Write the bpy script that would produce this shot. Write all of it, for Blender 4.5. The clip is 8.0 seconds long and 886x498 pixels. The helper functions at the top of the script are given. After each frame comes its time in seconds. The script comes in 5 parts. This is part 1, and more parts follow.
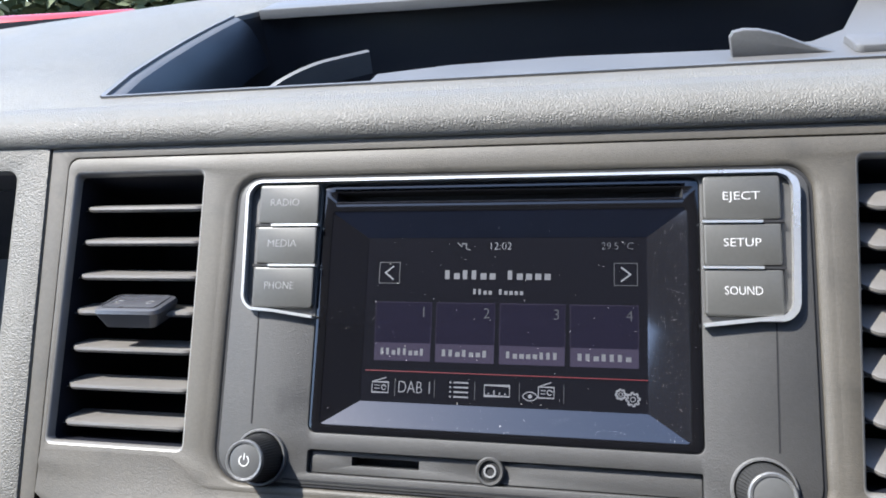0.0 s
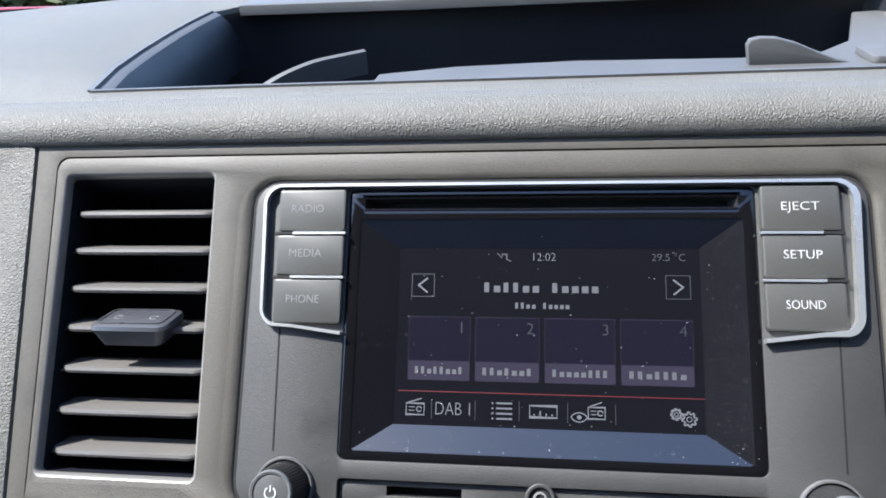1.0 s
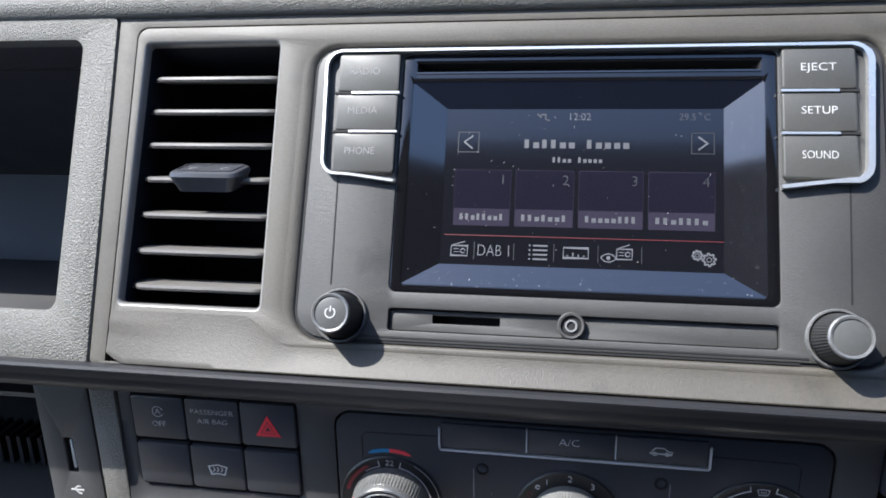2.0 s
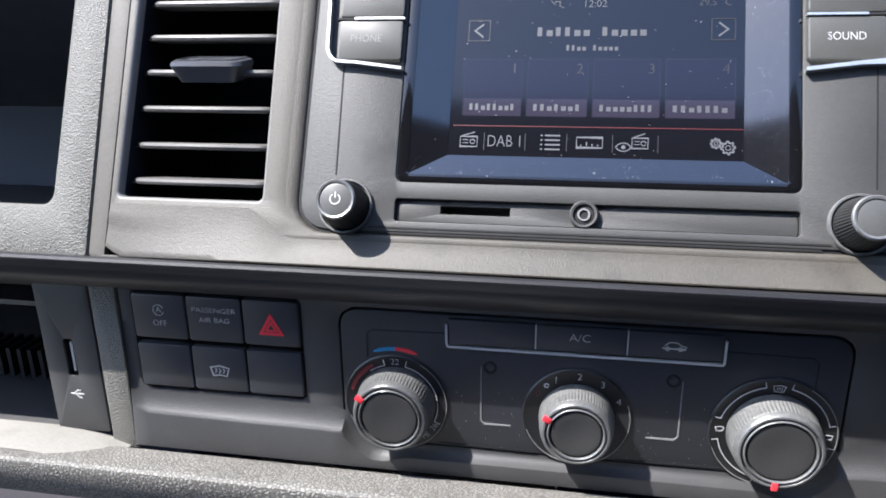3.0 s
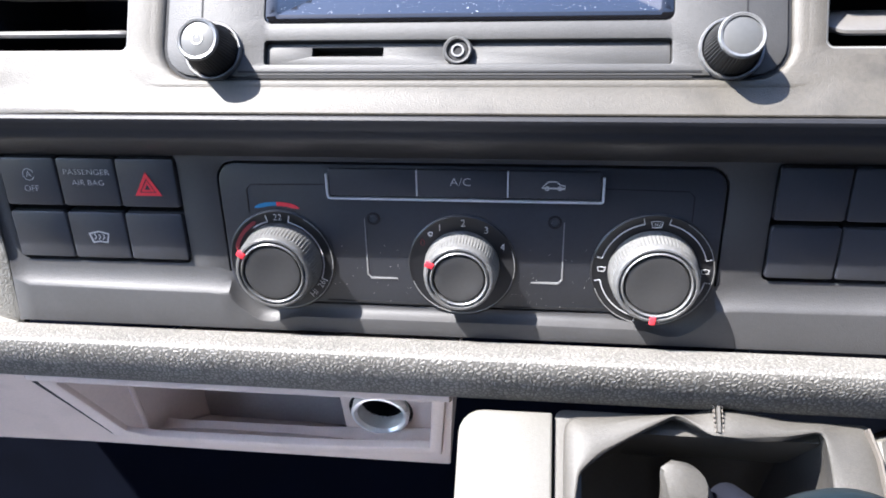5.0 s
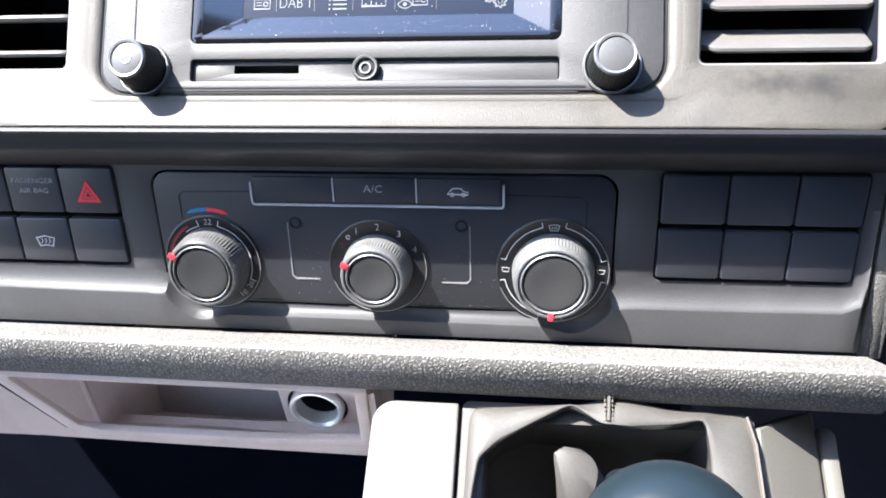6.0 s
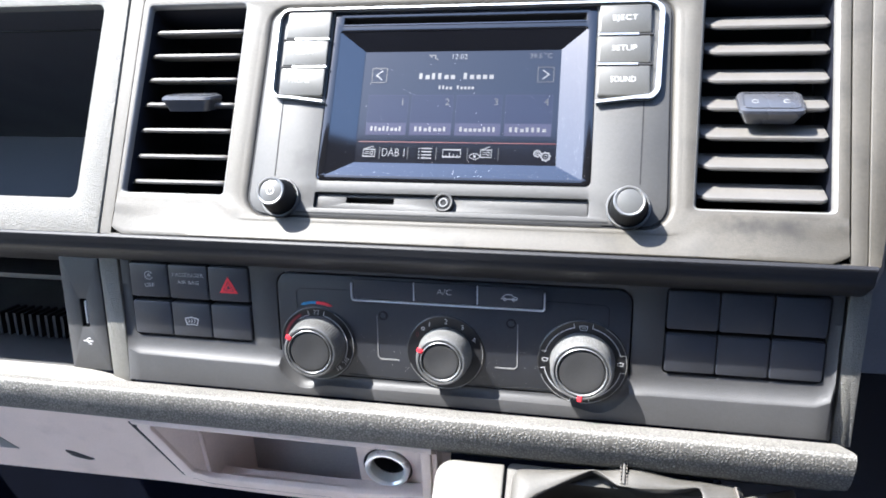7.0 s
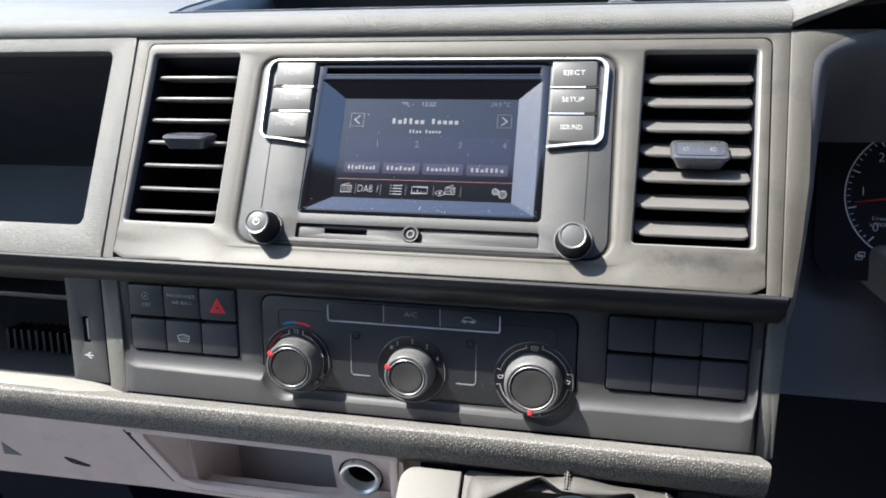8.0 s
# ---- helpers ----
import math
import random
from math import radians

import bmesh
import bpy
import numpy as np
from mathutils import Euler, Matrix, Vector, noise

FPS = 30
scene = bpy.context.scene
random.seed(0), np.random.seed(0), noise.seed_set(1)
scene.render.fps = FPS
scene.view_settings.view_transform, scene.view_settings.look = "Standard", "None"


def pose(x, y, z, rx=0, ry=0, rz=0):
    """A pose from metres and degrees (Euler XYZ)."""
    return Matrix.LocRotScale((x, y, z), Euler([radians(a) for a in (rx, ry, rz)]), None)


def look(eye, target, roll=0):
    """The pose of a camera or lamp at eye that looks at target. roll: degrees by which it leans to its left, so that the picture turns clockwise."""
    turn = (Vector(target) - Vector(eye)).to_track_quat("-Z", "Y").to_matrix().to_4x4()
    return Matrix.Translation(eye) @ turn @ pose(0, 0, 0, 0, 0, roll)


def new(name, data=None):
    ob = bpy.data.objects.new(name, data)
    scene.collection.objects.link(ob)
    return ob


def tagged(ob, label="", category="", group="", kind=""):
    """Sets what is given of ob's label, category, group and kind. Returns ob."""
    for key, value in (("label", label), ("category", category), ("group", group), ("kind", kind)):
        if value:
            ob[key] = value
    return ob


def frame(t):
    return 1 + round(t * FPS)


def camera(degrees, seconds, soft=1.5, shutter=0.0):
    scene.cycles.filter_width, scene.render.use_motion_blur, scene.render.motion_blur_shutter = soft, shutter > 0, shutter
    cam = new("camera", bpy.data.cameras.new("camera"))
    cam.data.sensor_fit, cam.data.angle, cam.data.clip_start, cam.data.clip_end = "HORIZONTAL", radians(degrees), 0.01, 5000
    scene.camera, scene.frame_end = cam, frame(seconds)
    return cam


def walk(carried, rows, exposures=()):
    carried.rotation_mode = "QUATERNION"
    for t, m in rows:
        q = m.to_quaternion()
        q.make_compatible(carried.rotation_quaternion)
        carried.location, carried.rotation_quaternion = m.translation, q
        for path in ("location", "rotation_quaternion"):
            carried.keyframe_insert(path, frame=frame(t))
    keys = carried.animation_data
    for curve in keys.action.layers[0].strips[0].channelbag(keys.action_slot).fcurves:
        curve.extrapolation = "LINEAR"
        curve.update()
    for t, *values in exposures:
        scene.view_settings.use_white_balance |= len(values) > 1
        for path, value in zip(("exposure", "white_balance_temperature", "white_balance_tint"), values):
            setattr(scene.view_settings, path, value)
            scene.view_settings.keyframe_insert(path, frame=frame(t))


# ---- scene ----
LEAN = 28.0
W = pose(0, 0, 0.95, -LEAN, 0, 0)  # the upper dash panel: x right, y into the dash, z up along the panel
cam = camera(62.8, 8.0, soft=1.8)
PATH = [
    (0, (0.0389, -0.2704, -0.0255), (-0.3933, 1.6513, 0.3209), 2.23),
    (0.5, (0.0098, -0.2453, -0.0209), (-0.2865, 1.6979, 0.3476), 1.38),
    (1, (-0.0006, -0.2584, -0.0221), (-0.2746, 1.6876, 0.3495), 1.62),
    (1.5, (-0.0008, -0.2820, -0.0356), (-0.3187, 1.6656, 0.2892), 2.61),
    (1.7, (-0.0051, -0.2873, -0.0569), (-0.3343, 1.6576, 0.2733), 3.23),
    (2.8, (-0.0017, -0.2671, -0.0967), (-0.3389, 1.6879, 0.1568), 3.36),
    (3, (-0.0059, -0.2638, -0.1098), (-0.3504, 1.6884, 0.1558), 3.95),
    (3.5, (-0.0125, -0.2433, -0.1234), (-0.3648, 1.7123, 0.1042), 3.93),
    (4, (-0.0080, -0.2294, -0.1321), (-0.3074, 1.7414, 0.0301), 2.63),
    (4.5, (0.0076, -0.2338, -0.1396), (-0.2407, 1.7474, -0.0236), 2.35),
    (5, (0.0255, -0.2502, -0.1428), (-0.2097, 1.7331, -0.0364), 1.92),
    (5.2, (0.0367, -0.2557, -0.1418), (-0.1975, 1.7276, -0.0342), 1.56),
    (6.3, (0.0686, -0.2797, -0.1525), (-0.2092, 1.6924, 0.0310), 2.53),
    (6.5, (0.0693, -0.2982, -0.1518), (-0.2415, 1.6625, 0.0912), 3.15),
    (7, (0.0755, -0.3553, -0.1544), (-0.3291, 1.5655, 0.2287), 4.80),
    (7.5, (0.0938, -0.3823, -0.1565), (-0.3373, 1.5238, 0.2686), 5.72),
    (8, (0.1036, -0.3939, -0.1613), (-0.3062, 1.5097, 0.2949), 5.66),
]
EXPOSURES = [(0.0, 1.67, 5860, 9), (1.5, 1.5, 5730, 8), (3.0, 1.66, 5790, 11), (4.0, 2.05, 5840, 12), (5.0, 2.42, 5800, 12), (6.4, 2.6, 5850, 10), (7.0, 2.45, 5790, 9), (7.5, 2.05, 5900, 8), (8.0, 1.83, 6030, 7)]
walk(cam, [(t, W @ look(eye, target, roll)) for t, eye, target, roll in PATH], EXPOSURES)

# ---- light ----
world = bpy.data.worlds.new("sky")
scene.world = world
world.use_nodes = True
wn = world.node_tree.nodes
sky = wn.new("ShaderNodeTexSky")
sky.sky_type, sky.sun_disc = "NISHITA", False
TRAVEL = (W.to_3x3() @ Vector((0.88, 1.0, -1.085))).normalized()  # the way the sunlight goes
sky.sun_elevation = math.asin(-TRAVEL.z)
sky.sun_rotation = math.atan2(-TRAVEL.x, -TRAVEL.y)
world.node_tree.links.new(sky.outputs[0], wn["Background"].inputs[0])
wn["Background"].inputs[1].default_value = 0.15
sun = new("sun", bpy.data.lights.new("sun", "SUN"))
sun.data.energy, sun.data.angle, sun.data.color = 5.0, radians(0.5), (1.0, 0.915, 0.80)
sun.matrix_world = Matrix.Translation((0, 0, 4)) @ TRAVEL.to_track_quat("-Z", "Y").to_matrix().to_4x4()


# ---- materials ----
def material(name, base, rough=0.5, metal=0.0, vary=0.15, grain=0.0, grain_scale=900, cells=0.0, cell_scale=420,
             coat=0.0, emit=0.0, spec=0.5, stain=0.0, rough_vary=0.1, crease=0.0, soft=0.28, deep=0.0006):
    m = bpy.data.materials.new(name)
    m.use_nodes = True
    nt = m.node_tree
    b = nt.nodes["Principled BSDF"]
    b.inputs["Roughness"].default_value, b.inputs["Metallic"].default_value = rough, metal
    b.inputs["Specular IOR Level"].default_value = spec
    b.inputs["Coat Weight"].default_value, b.inputs["Coat Roughness"].default_value = coat, 0.06
    b.inputs["Base Color"].default_value = (*base, 1)
    if emit:
        b.inputs["Emission Color"].default_value = (*base, 1)
        b.inputs["Emission Strength"].default_value = emit
        return m
    tc = nt.nodes.new("ShaderNodeTexCoord")

    def tex(kind, scale, detail=4):
        n = nt.nodes.new(kind)
        n.inputs["Scale"].default_value = scale
        if kind == "ShaderNodeTexNoise":
            n.inputs["Detail"].default_value = detail
        nt.links.new(tc.outputs["Object"], n.inputs["Vector"])
        return n

    def ramp(sock, lo, hi):
        r = nt.nodes.new("ShaderNodeMapRange")
        r.inputs["From Min"].default_value, r.inputs["From Max"].default_value = 0.3, 0.7
        r.inputs["To Min"].default_value, r.inputs["To Max"].default_value = lo, hi
        nt.links.new(sock, r.inputs["Value"])
        return r.outputs[0]

    if vary:
        big, fine = tex("ShaderNodeTexNoise", 18), tex("ShaderNodeTexNoise", 700)
        a, c = ramp(big.outputs[0], 1 - vary, 1 + vary), ramp(fine.outputs[0], 1 - vary * 0.6, 1 + vary * 0.6)
        mul = nt.nodes.new("ShaderNodeMath")
        mul.operation = "MULTIPLY"
        nt.links.new(a, mul.inputs[0])
        nt.links.new(c, mul.inputs[1])
        out = mul.outputs[0]
        if stain:
            smudge = tex("ShaderNodeTexNoise", 45, 8)
            sr = nt.nodes.new("ShaderNodeMapRange")
            sr.inputs["From Min"].default_value, sr.inputs["From Max"].default_value = 0.56, 0.72
            sr.inputs["To Min"].default_value, sr.inputs["To Max"].default_value = 1.0, 1.0 + stain
            nt.links.new(smudge.outputs[0], sr.inputs["Value"])
            m2 = nt.nodes.new("ShaderNodeMath")
            m2.operation = "MULTIPLY"
            nt.links.new(out, m2.inputs[0])
            nt.links.new(sr.outputs[0], m2.inputs[1])
            out = m2.outputs[0]
        col = nt.nodes.new("ShaderNodeVectorMath")
        col.operation = "SCALE"
        col.inputs[0].default_value = base
        nt.links.new(out, col.inputs["Scale"])
        nt.links.new(col.outputs[0], b.inputs["Base Color"])
        rr = ramp(big.outputs[0], rough - rough_vary * 0.5, rough + rough_vary * 0.5)
        nt.links.new(rr, b.inputs["Roughness"])
    height = None
    if cells:
        v = tex("ShaderNodeTexVoronoi", cell_scale)
        v.feature = "DISTANCE_TO_EDGE"
        warp = tex("ShaderNodeTexNoise", cell_scale * 0.8, 2)
        mix = nt.nodes.new("ShaderNodeVectorMath")
        mix.operation = "MULTIPLY_ADD"
        mix.inputs[1].default_value = (0.0016, 0.0016, 0.0016)
        nt.links.new(warp.outputs["Color"], mix.inputs[0])
        nt.links.new(tc.outputs["Object"], mix.inputs[2])
        nt.links.new(mix.outputs[0], v.inputs["Vector"])
        sm = nt.nodes.new("ShaderNodeMapRange")
        sm.interpolation_type = "SMOOTHSTEP"
        sm.inputs["From Max"].default_value = soft
        nt.links.new(v.outputs["Distance"], sm.inputs["Value"])
        rub = tex("ShaderNodeTexNoise", cell_scale * 2.2, 3)
        uneven = nt.nodes.new("ShaderNodeMath")
        uneven.operation = "MULTIPLY_ADD"
        uneven.inputs[1].default_value = 0.55
        nt.links.new(rub.outputs[0], uneven.inputs[0])
        nt.links.new(sm.outputs[0], uneven.inputs[2])
        height, strength, dist = uneven.outputs[0], cells, deep
        if crease:  # shade in the folds of the grain, put into the colour
            fold_shade = nt.nodes.new("ShaderNodeMapRange")
            fold_shade.inputs["From Max"].default_value = 0.35
            fold_shade.inputs["To Min"].default_value = 1.0 - crease
            nt.links.new(sm.outputs[0], fold_shade.inputs["Value"])
            shaded_folds = nt.nodes.new("ShaderNodeVectorMath")
            shaded_folds.operation = "SCALE"
            nt.links.new(col.outputs[0], shaded_folds.inputs[0])
            nt.links.new(fold_shade.outputs[0], shaded_folds.inputs["Scale"])
            nt.links.new(shaded_folds.outputs[0], b.inputs["Base Color"])
    elif grain:
        g = tex("ShaderNodeTexNoise", grain_scale, 3)
        height, strength, dist = g.outputs[0], grain, 0.0003
    if height is not None:
        bump = nt.nodes.new("ShaderNodeBump")
        bump.inputs["Strength"].default_value, bump.inputs["Distance"].default_value = strength, dist
        nt.links.new(height, bump.inputs["Height"])
        nt.links.new(bump.outputs[0], b.inputs["Normal"])
    return m


PANEL = material("satin_grey_plastic", (0.0570, 0.0510, 0.0405), 0.58, spec=0.55, vary=0.16, grain=0.45, grain_scale=1600, stain=-0.32)

def smudge(mat, x, y, wide, high, keep):
    """A greasy dark stain with a ragged edge at a place of the panel."""
    nt = mat.node_tree
    b = nt.nodes["Principled BSDF"]
    before = b.inputs["Base Color"].links[0].from_socket
    tc = nt.nodes.new("ShaderNodeTexCoord")
    put = nt.nodes.new("ShaderNodeMapping")
    put.vector_type = "TEXTURE"
    put.inputs["Location"].default_value, put.inputs["Scale"].default_value = (x, y, 0), (wide, high, 1)
    far = nt.nodes.new("ShaderNodeVectorMath")
    far.operation = "LENGTH"
    cloud = nt.nodes.new("ShaderNodeTexNoise")
    cloud.inputs["Scale"].default_value, cloud.inputs["Detail"].default_value = 110, 6
    edge = nt.nodes.new("ShaderNodeMath")
    edge.operation = "MULTIPLY_ADD"
    edge.inputs[1].default_value = 2.4
    amount = nt.nodes.new("ShaderNodeMapRange")
    amount.inputs["From Min"].default_value, amount.inputs["From Max"].default_value = 1.35, 2.3
    amount.inputs["To Min"].default_value, amount.inputs["To Max"].default_value = keep, 1.0
    scale = nt.nodes.new("ShaderNodeVectorMath")
    scale.operation = "SCALE"
    for a, c in ((tc.outputs["Object"], put.inputs[0]), (put.outputs[0], far.inputs[0]), (tc.outputs["Object"], cloud.inputs["Vector"]), (cloud.outputs[0], edge.inputs[0]),
                 (far.outputs["Value"], edge.inputs[2]), (edge.outputs[0], amount.inputs["Value"]), (before, scale.inputs[0]), (amount.outputs[0], scale.inputs["Scale"]), (scale.outputs[0], b.inputs["Base Color"])):
        nt.links.new(a, c)


smudge(PANEL, 0.156, -0.067, 0.026, 0.0055, 0.35)
FACE = material("radio_grey_plastic", (0.0360, 0.0350, 0.0332), 0.57, spec=0.6, vary=0.13, grain=0.4, grain_scale=1800, stain=0.1)
smudge(FACE, -0.0790, -0.0360, 0.010, 0.0075, 0.5)
LOWER = material("matt_grey_plastic", (0.0425, 0.0420, 0.0430), 0.56, spec=0.5, vary=0.1, grain=0.35, grain_scale=1600, stain=0.15)
PAD = material("grained_soft_plastic", (0.215, 0.206, 0.187), 0.6, vary=0.12, spec=0.22, cells=0.40, cell_scale=560, crease=0.55, soft=0.5, deep=0.0007)
# darker than the dash plastic: the lip's shadow is put into the colour
LEDGEMAT = material("ledge_plastic_shade", (0.015, 0.015, 0.0172), 0.5, vary=0.1, spec=0.35, grain=0.2, grain_scale=1600)
# blue cast of the shade is mixed into this base colour
HEATER = material("dark_heater_plastic", (0.021, 0.0228, 0.0290), 0.47, spec=0.55, vary=0.1, grain=0.25, grain_scale=1600, stain=0.15)
TOPPAD = material("stippled_dash_top", (0.130, 0.126, 0.113), 0.52, vary=0.08, cells=0.5, cell_scale=820, spec=0.35)
# near-black copy of the tray plastic, with the well's shade in its colour
WELLSHADE = material("tray_plastic_shade", (0.009, 0.0105, 0.015), 0.5, vary=0.1, grain=0.3, grain_scale=1500)
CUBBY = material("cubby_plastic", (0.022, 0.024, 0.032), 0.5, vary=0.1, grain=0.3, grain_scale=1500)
DARKCAP = material("charcoal_knob_cap", (0.035, 0.034, 0.033), 0.5, vary=0.12, grain=0.25, grain_scale=2500)
SMOOTH = material("tray_plastic", (0.09, 0.09, 0.09), 0.45, vary=0.1, grain=0.3, grain_scale=1500)
DARK = material("dark_cavity_plastic", (0.007, 0.008, 0.013), 0.6, vary=0.2, grain=0.2, spec=0.2)
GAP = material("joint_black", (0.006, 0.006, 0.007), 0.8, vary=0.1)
DIAL = material("black_dial_plastic", (0.011, 0.011, 0.012), 0.4, vary=0.1, grain=0.15, grain_scale=2000)
KNURL = material("knurled_satin_silver", (0.17, 0.17, 0.166), 0.36, 0.5, vary=0.25, grain=0.4, grain_scale=1800)
# bluish like the heater plastic, to carry the shade's tint
BUTTON = material("black_button_plastic", (0.025, 0.0270, 0.0345), 0.44, spec=0.6, vary=0.1, grain=0.2, grain_scale=2000, stain=0.2)
RADIOBTN = material("grey_button_plastic", (0.060, 0.059, 0.054), 0.44, vary=0.08, grain=0.15, grain_scale=2000)
CHROME = material("satin_chrome", (0.66, 0.66, 0.645), 0.3, 0.8, vary=0.06)
DULL = material("dull_silver", (0.62, 0.62, 0.61), 0.34, 0.4, vary=0.06)
GLOSS = material("gloss_black_glass", (0.005, 0.005, 0.006), 0.06, vary=0.05, rough_vary=0.07, coat=0.5)
BASIN = material("gloss_black_surround", (0.008, 0.008, 0.010), 0.07, vary=0.1, rough_vary=0.06, coat=1.0, spec=0.8)
SOCKET = material("bright_socket_rim", (0.86, 0.86, 0.86), 0.3, 0.4, vary=0.05)
KNOB = material("knurled_knob_rubber", (0.018, 0.018, 0.018), 0.5, spec=0.35, vary=0.15, grain=0.4, grain_scale=1500)
CAP = material("knob_cap_grey", (0.07, 0.07, 0.068), 0.4, vary=0.08, grain=0.15, grain_scale=2200)
RINGMAT = material("satin_knob_ring", (0.17, 0.17, 0.167), 0.34, 0.5, vary=0.25, grain=0.25, grain_scale=2500)
BEZEL = material("glossy_vent_bezel", (0.14, 0.135, 0.125), 0.42, vary=0.06, spec=0.8)
SLAT = material("vent_slat_plastic", (0.105, 0.099, 0.091), 0.42, vary=0.1, grain=0.2)
BEIGE = material("beige_grained_plastic", (0.74, 0.62, 0.56), 0.6, vary=0.06, grain=0.3, grain_scale=1500, stain=-0.1)
CONSOLE = material("light_grey_console_plastic", (0.098, 0.093, 0.081), 0.58, vary=0.1, grain=0.3, grain_scale=1500)
LEATHER = material("grey_gaiter_leather", (0.060, 0.056, 0.049), 0.6, vary=0.15, cells=0.14, cell_scale=900, crease=0.10)
# darker copy of the gaiter leather, shade included in its colour
LEATHERSHADE = material("gaiter_leather_shade", (0.042, 0.039, 0.035), 0.7, vary=0.15, grain=0.3)
RECESS = material("grey_recess_plastic", (0.115, 0.115, 0.124), 0.55, vary=0.1, grain=0.3, grain_scale=1500)
# navy-black base: the gloom of the footwell is put into the colour
FOOT = material("footwell_shade_black", (0.0022, 0.0032, 0.0075), 0.95, vary=0.15, grain=0.4, spec=0.05)
SILL = material("pale_cream_plastic", (0.25, 0.24, 0.217), 0.6, vary=0.12, grain=0.4, grain_scale=900, stain=-0.15)
# greyer copy of the beige: shade deep in the bin, put into the colour
BINSHADE = material("bin_back_shade_grey", (0.42, 0.39, 0.39), 0.7, vary=0.1, grain=0.3)
STITCH = material("gaiter_thread", (0.10, 0.088, 0.075), 0.7, vary=0.1)
BLUEKNOB = material("gloss_black_gear_knob", (0.009, 0.015, 0.019), 0.32, vary=0.1, spec=0.28)
INK = material("white_print", (0.52, 0.52, 0.51), 0.5, vary=0.05)
INKDIM = material("grey_print", (0.45, 0.45, 0.46), 0.5, vary=0.05)
PRINT = material("gauge_print", (0.93, 0.93, 0.93), 0.5, vary=0.03)
DIMRED = material("dull_red_print", (0.13, 0.016, 0.02), 0.5, vary=0.05)
RED = material("red_plastic", (0.7, 0.04, 0.055), 0.4, vary=0.08)
BLUE = material("blue_print", (0.03, 0.2, 0.4), 0.5, vary=0.05)
LINE = material("fine_grey_line", (0.2, 0.2, 0.2), 0.4, vary=0.05)
GAUGE = material("gauge_face_black", (0.01, 0.01, 0.012), 0.4, vary=0.1)
REARLOW = material("blue_bounce_rear", (0.11, 0.145, 0.24), 0.8, vary=0.12, grain=0.4)
REARTRIM = material("dark_unseen_trim", (0.015, 0.015, 0.016), 0.85, vary=0.15, grain=0.4, spec=0.15)
MATTING = material("pale_bounce_matting", (0.42, 0.43, 0.47), 0.8, vary=0.12, grain=0.5)
HEADLINE = material("headlining_cloth", (0.06, 0.06, 0.06), 0.9, vary=0.1, grain=0.5)
CLOTH = material("grey_cab_trim", (0.1, 0.1, 0.1), 0.8, vary=0.15, grain=0.5)
DUST = material("dust", (0.55, 0.53, 0.5), 0.9, vary=0.1)
UIDIM = material("lit_dim_grey", (0.0105, 0.0105, 0.0120), emit=1.0)
SCREEN = material("lit_display", (0.0030, 0.0030, 0.0040), emit=1.0, rough=0.12, coat=0.45)
TABMAT = material("gloss_slider_plastic", (0.045, 0.046, 0.052), 0.27, vary=0.1, spec=0.8)
TILE = material("lit_tile", (0.0042, 0.0038, 0.0068), emit=1.0, rough=0.12, coat=0.45)
TILEBAND = material("lit_tile_band", (0.0130, 0.0112, 0.0172), emit=1.0, rough=0.12, coat=0.45)
UIWHITE = material("lit_white", (0.047, 0.047, 0.051), emit=1.0)
UITEXT = material("lit_pale_grey", (0.034, 0.034, 0.037), emit=1.0)
UIGREY = material("lit_grey", (0.021, 0.021, 0.0235), emit=1.0)
UIRED = material("lit_red", (0.035, 0.0024, 0.004), emit=1.0)
ASPHALT = material("asphalt", (0.05, 0.05, 0.05), 0.9, vary=0.2)
HEDGE = material("hedge_leaves", (0.06, 0.075, 0.03), 0.8, vary=0.3)
REDCAR = material("red_car_paint", (0.30, 0.02, 0.025), 0.35, coat=0.3)
TYRE = material("tyre_rubber", (0.02, 0.02, 0.02), 0.8)

# ---- mesh helpers; panel things are drawn in a panel's own frame: x right, y up, z out of it ----
UPPER = W @ Matrix(((1, 0, 0, 0), (0, 0, -1, 0), (0, 1, 0, 0), (0, 0, 0, 1)))
LOWANGLE = 26.0
LOWERF = W @ pose(0, 0.0225, -0.108, LOWANGLE, 0, 0) @ Matrix(((1, 0, 0, 0), (0, 0, -1, 0), (0, 1, 0, 0), (0, 0, 0, 1)))
CAB = pose(0, 0, 0.95)  # level frame: origin at the middle of the radio


def thing(name, m, label, category, group="", kind=""):
    ob = new(name)
    ob.empty_display_size = 0.01
    ob.matrix_world = m
    return tagged(ob, label, category, group, kind)


def smooth(me, deg=35):
    bm = bmesh.new()
    bm.from_mesh(me)
    for f in bm.faces:
        f.smooth = True
    lim = radians(deg)
    for e in bm.edges:
        e.smooth = len(e.link_faces) == 2 and e.calc_face_angle(0) < lim
    bm.to_mesh(me)
    bm.free()


def part(name, bm, mat, parent, label="", m=None):
    me = bpy.data.meshes.new(name)
    bmesh.ops.recalc_face_normals(bm, faces=bm.faces)
    bm.to_mesh(me)
    bm.free()
    smooth(me)
    me.materials.append(mat)
    ob = new(name, me)
    ob.parent = parent
    if m is not None:
        ob.matrix_local = m
    return tagged(ob, label)


def solo(name, bm, mat, m, label, category="", kind="", group=""):
    ob = part(name, bm, mat, None)
    ob.matrix_world = m
    return tagged(ob, label, category, group, kind)


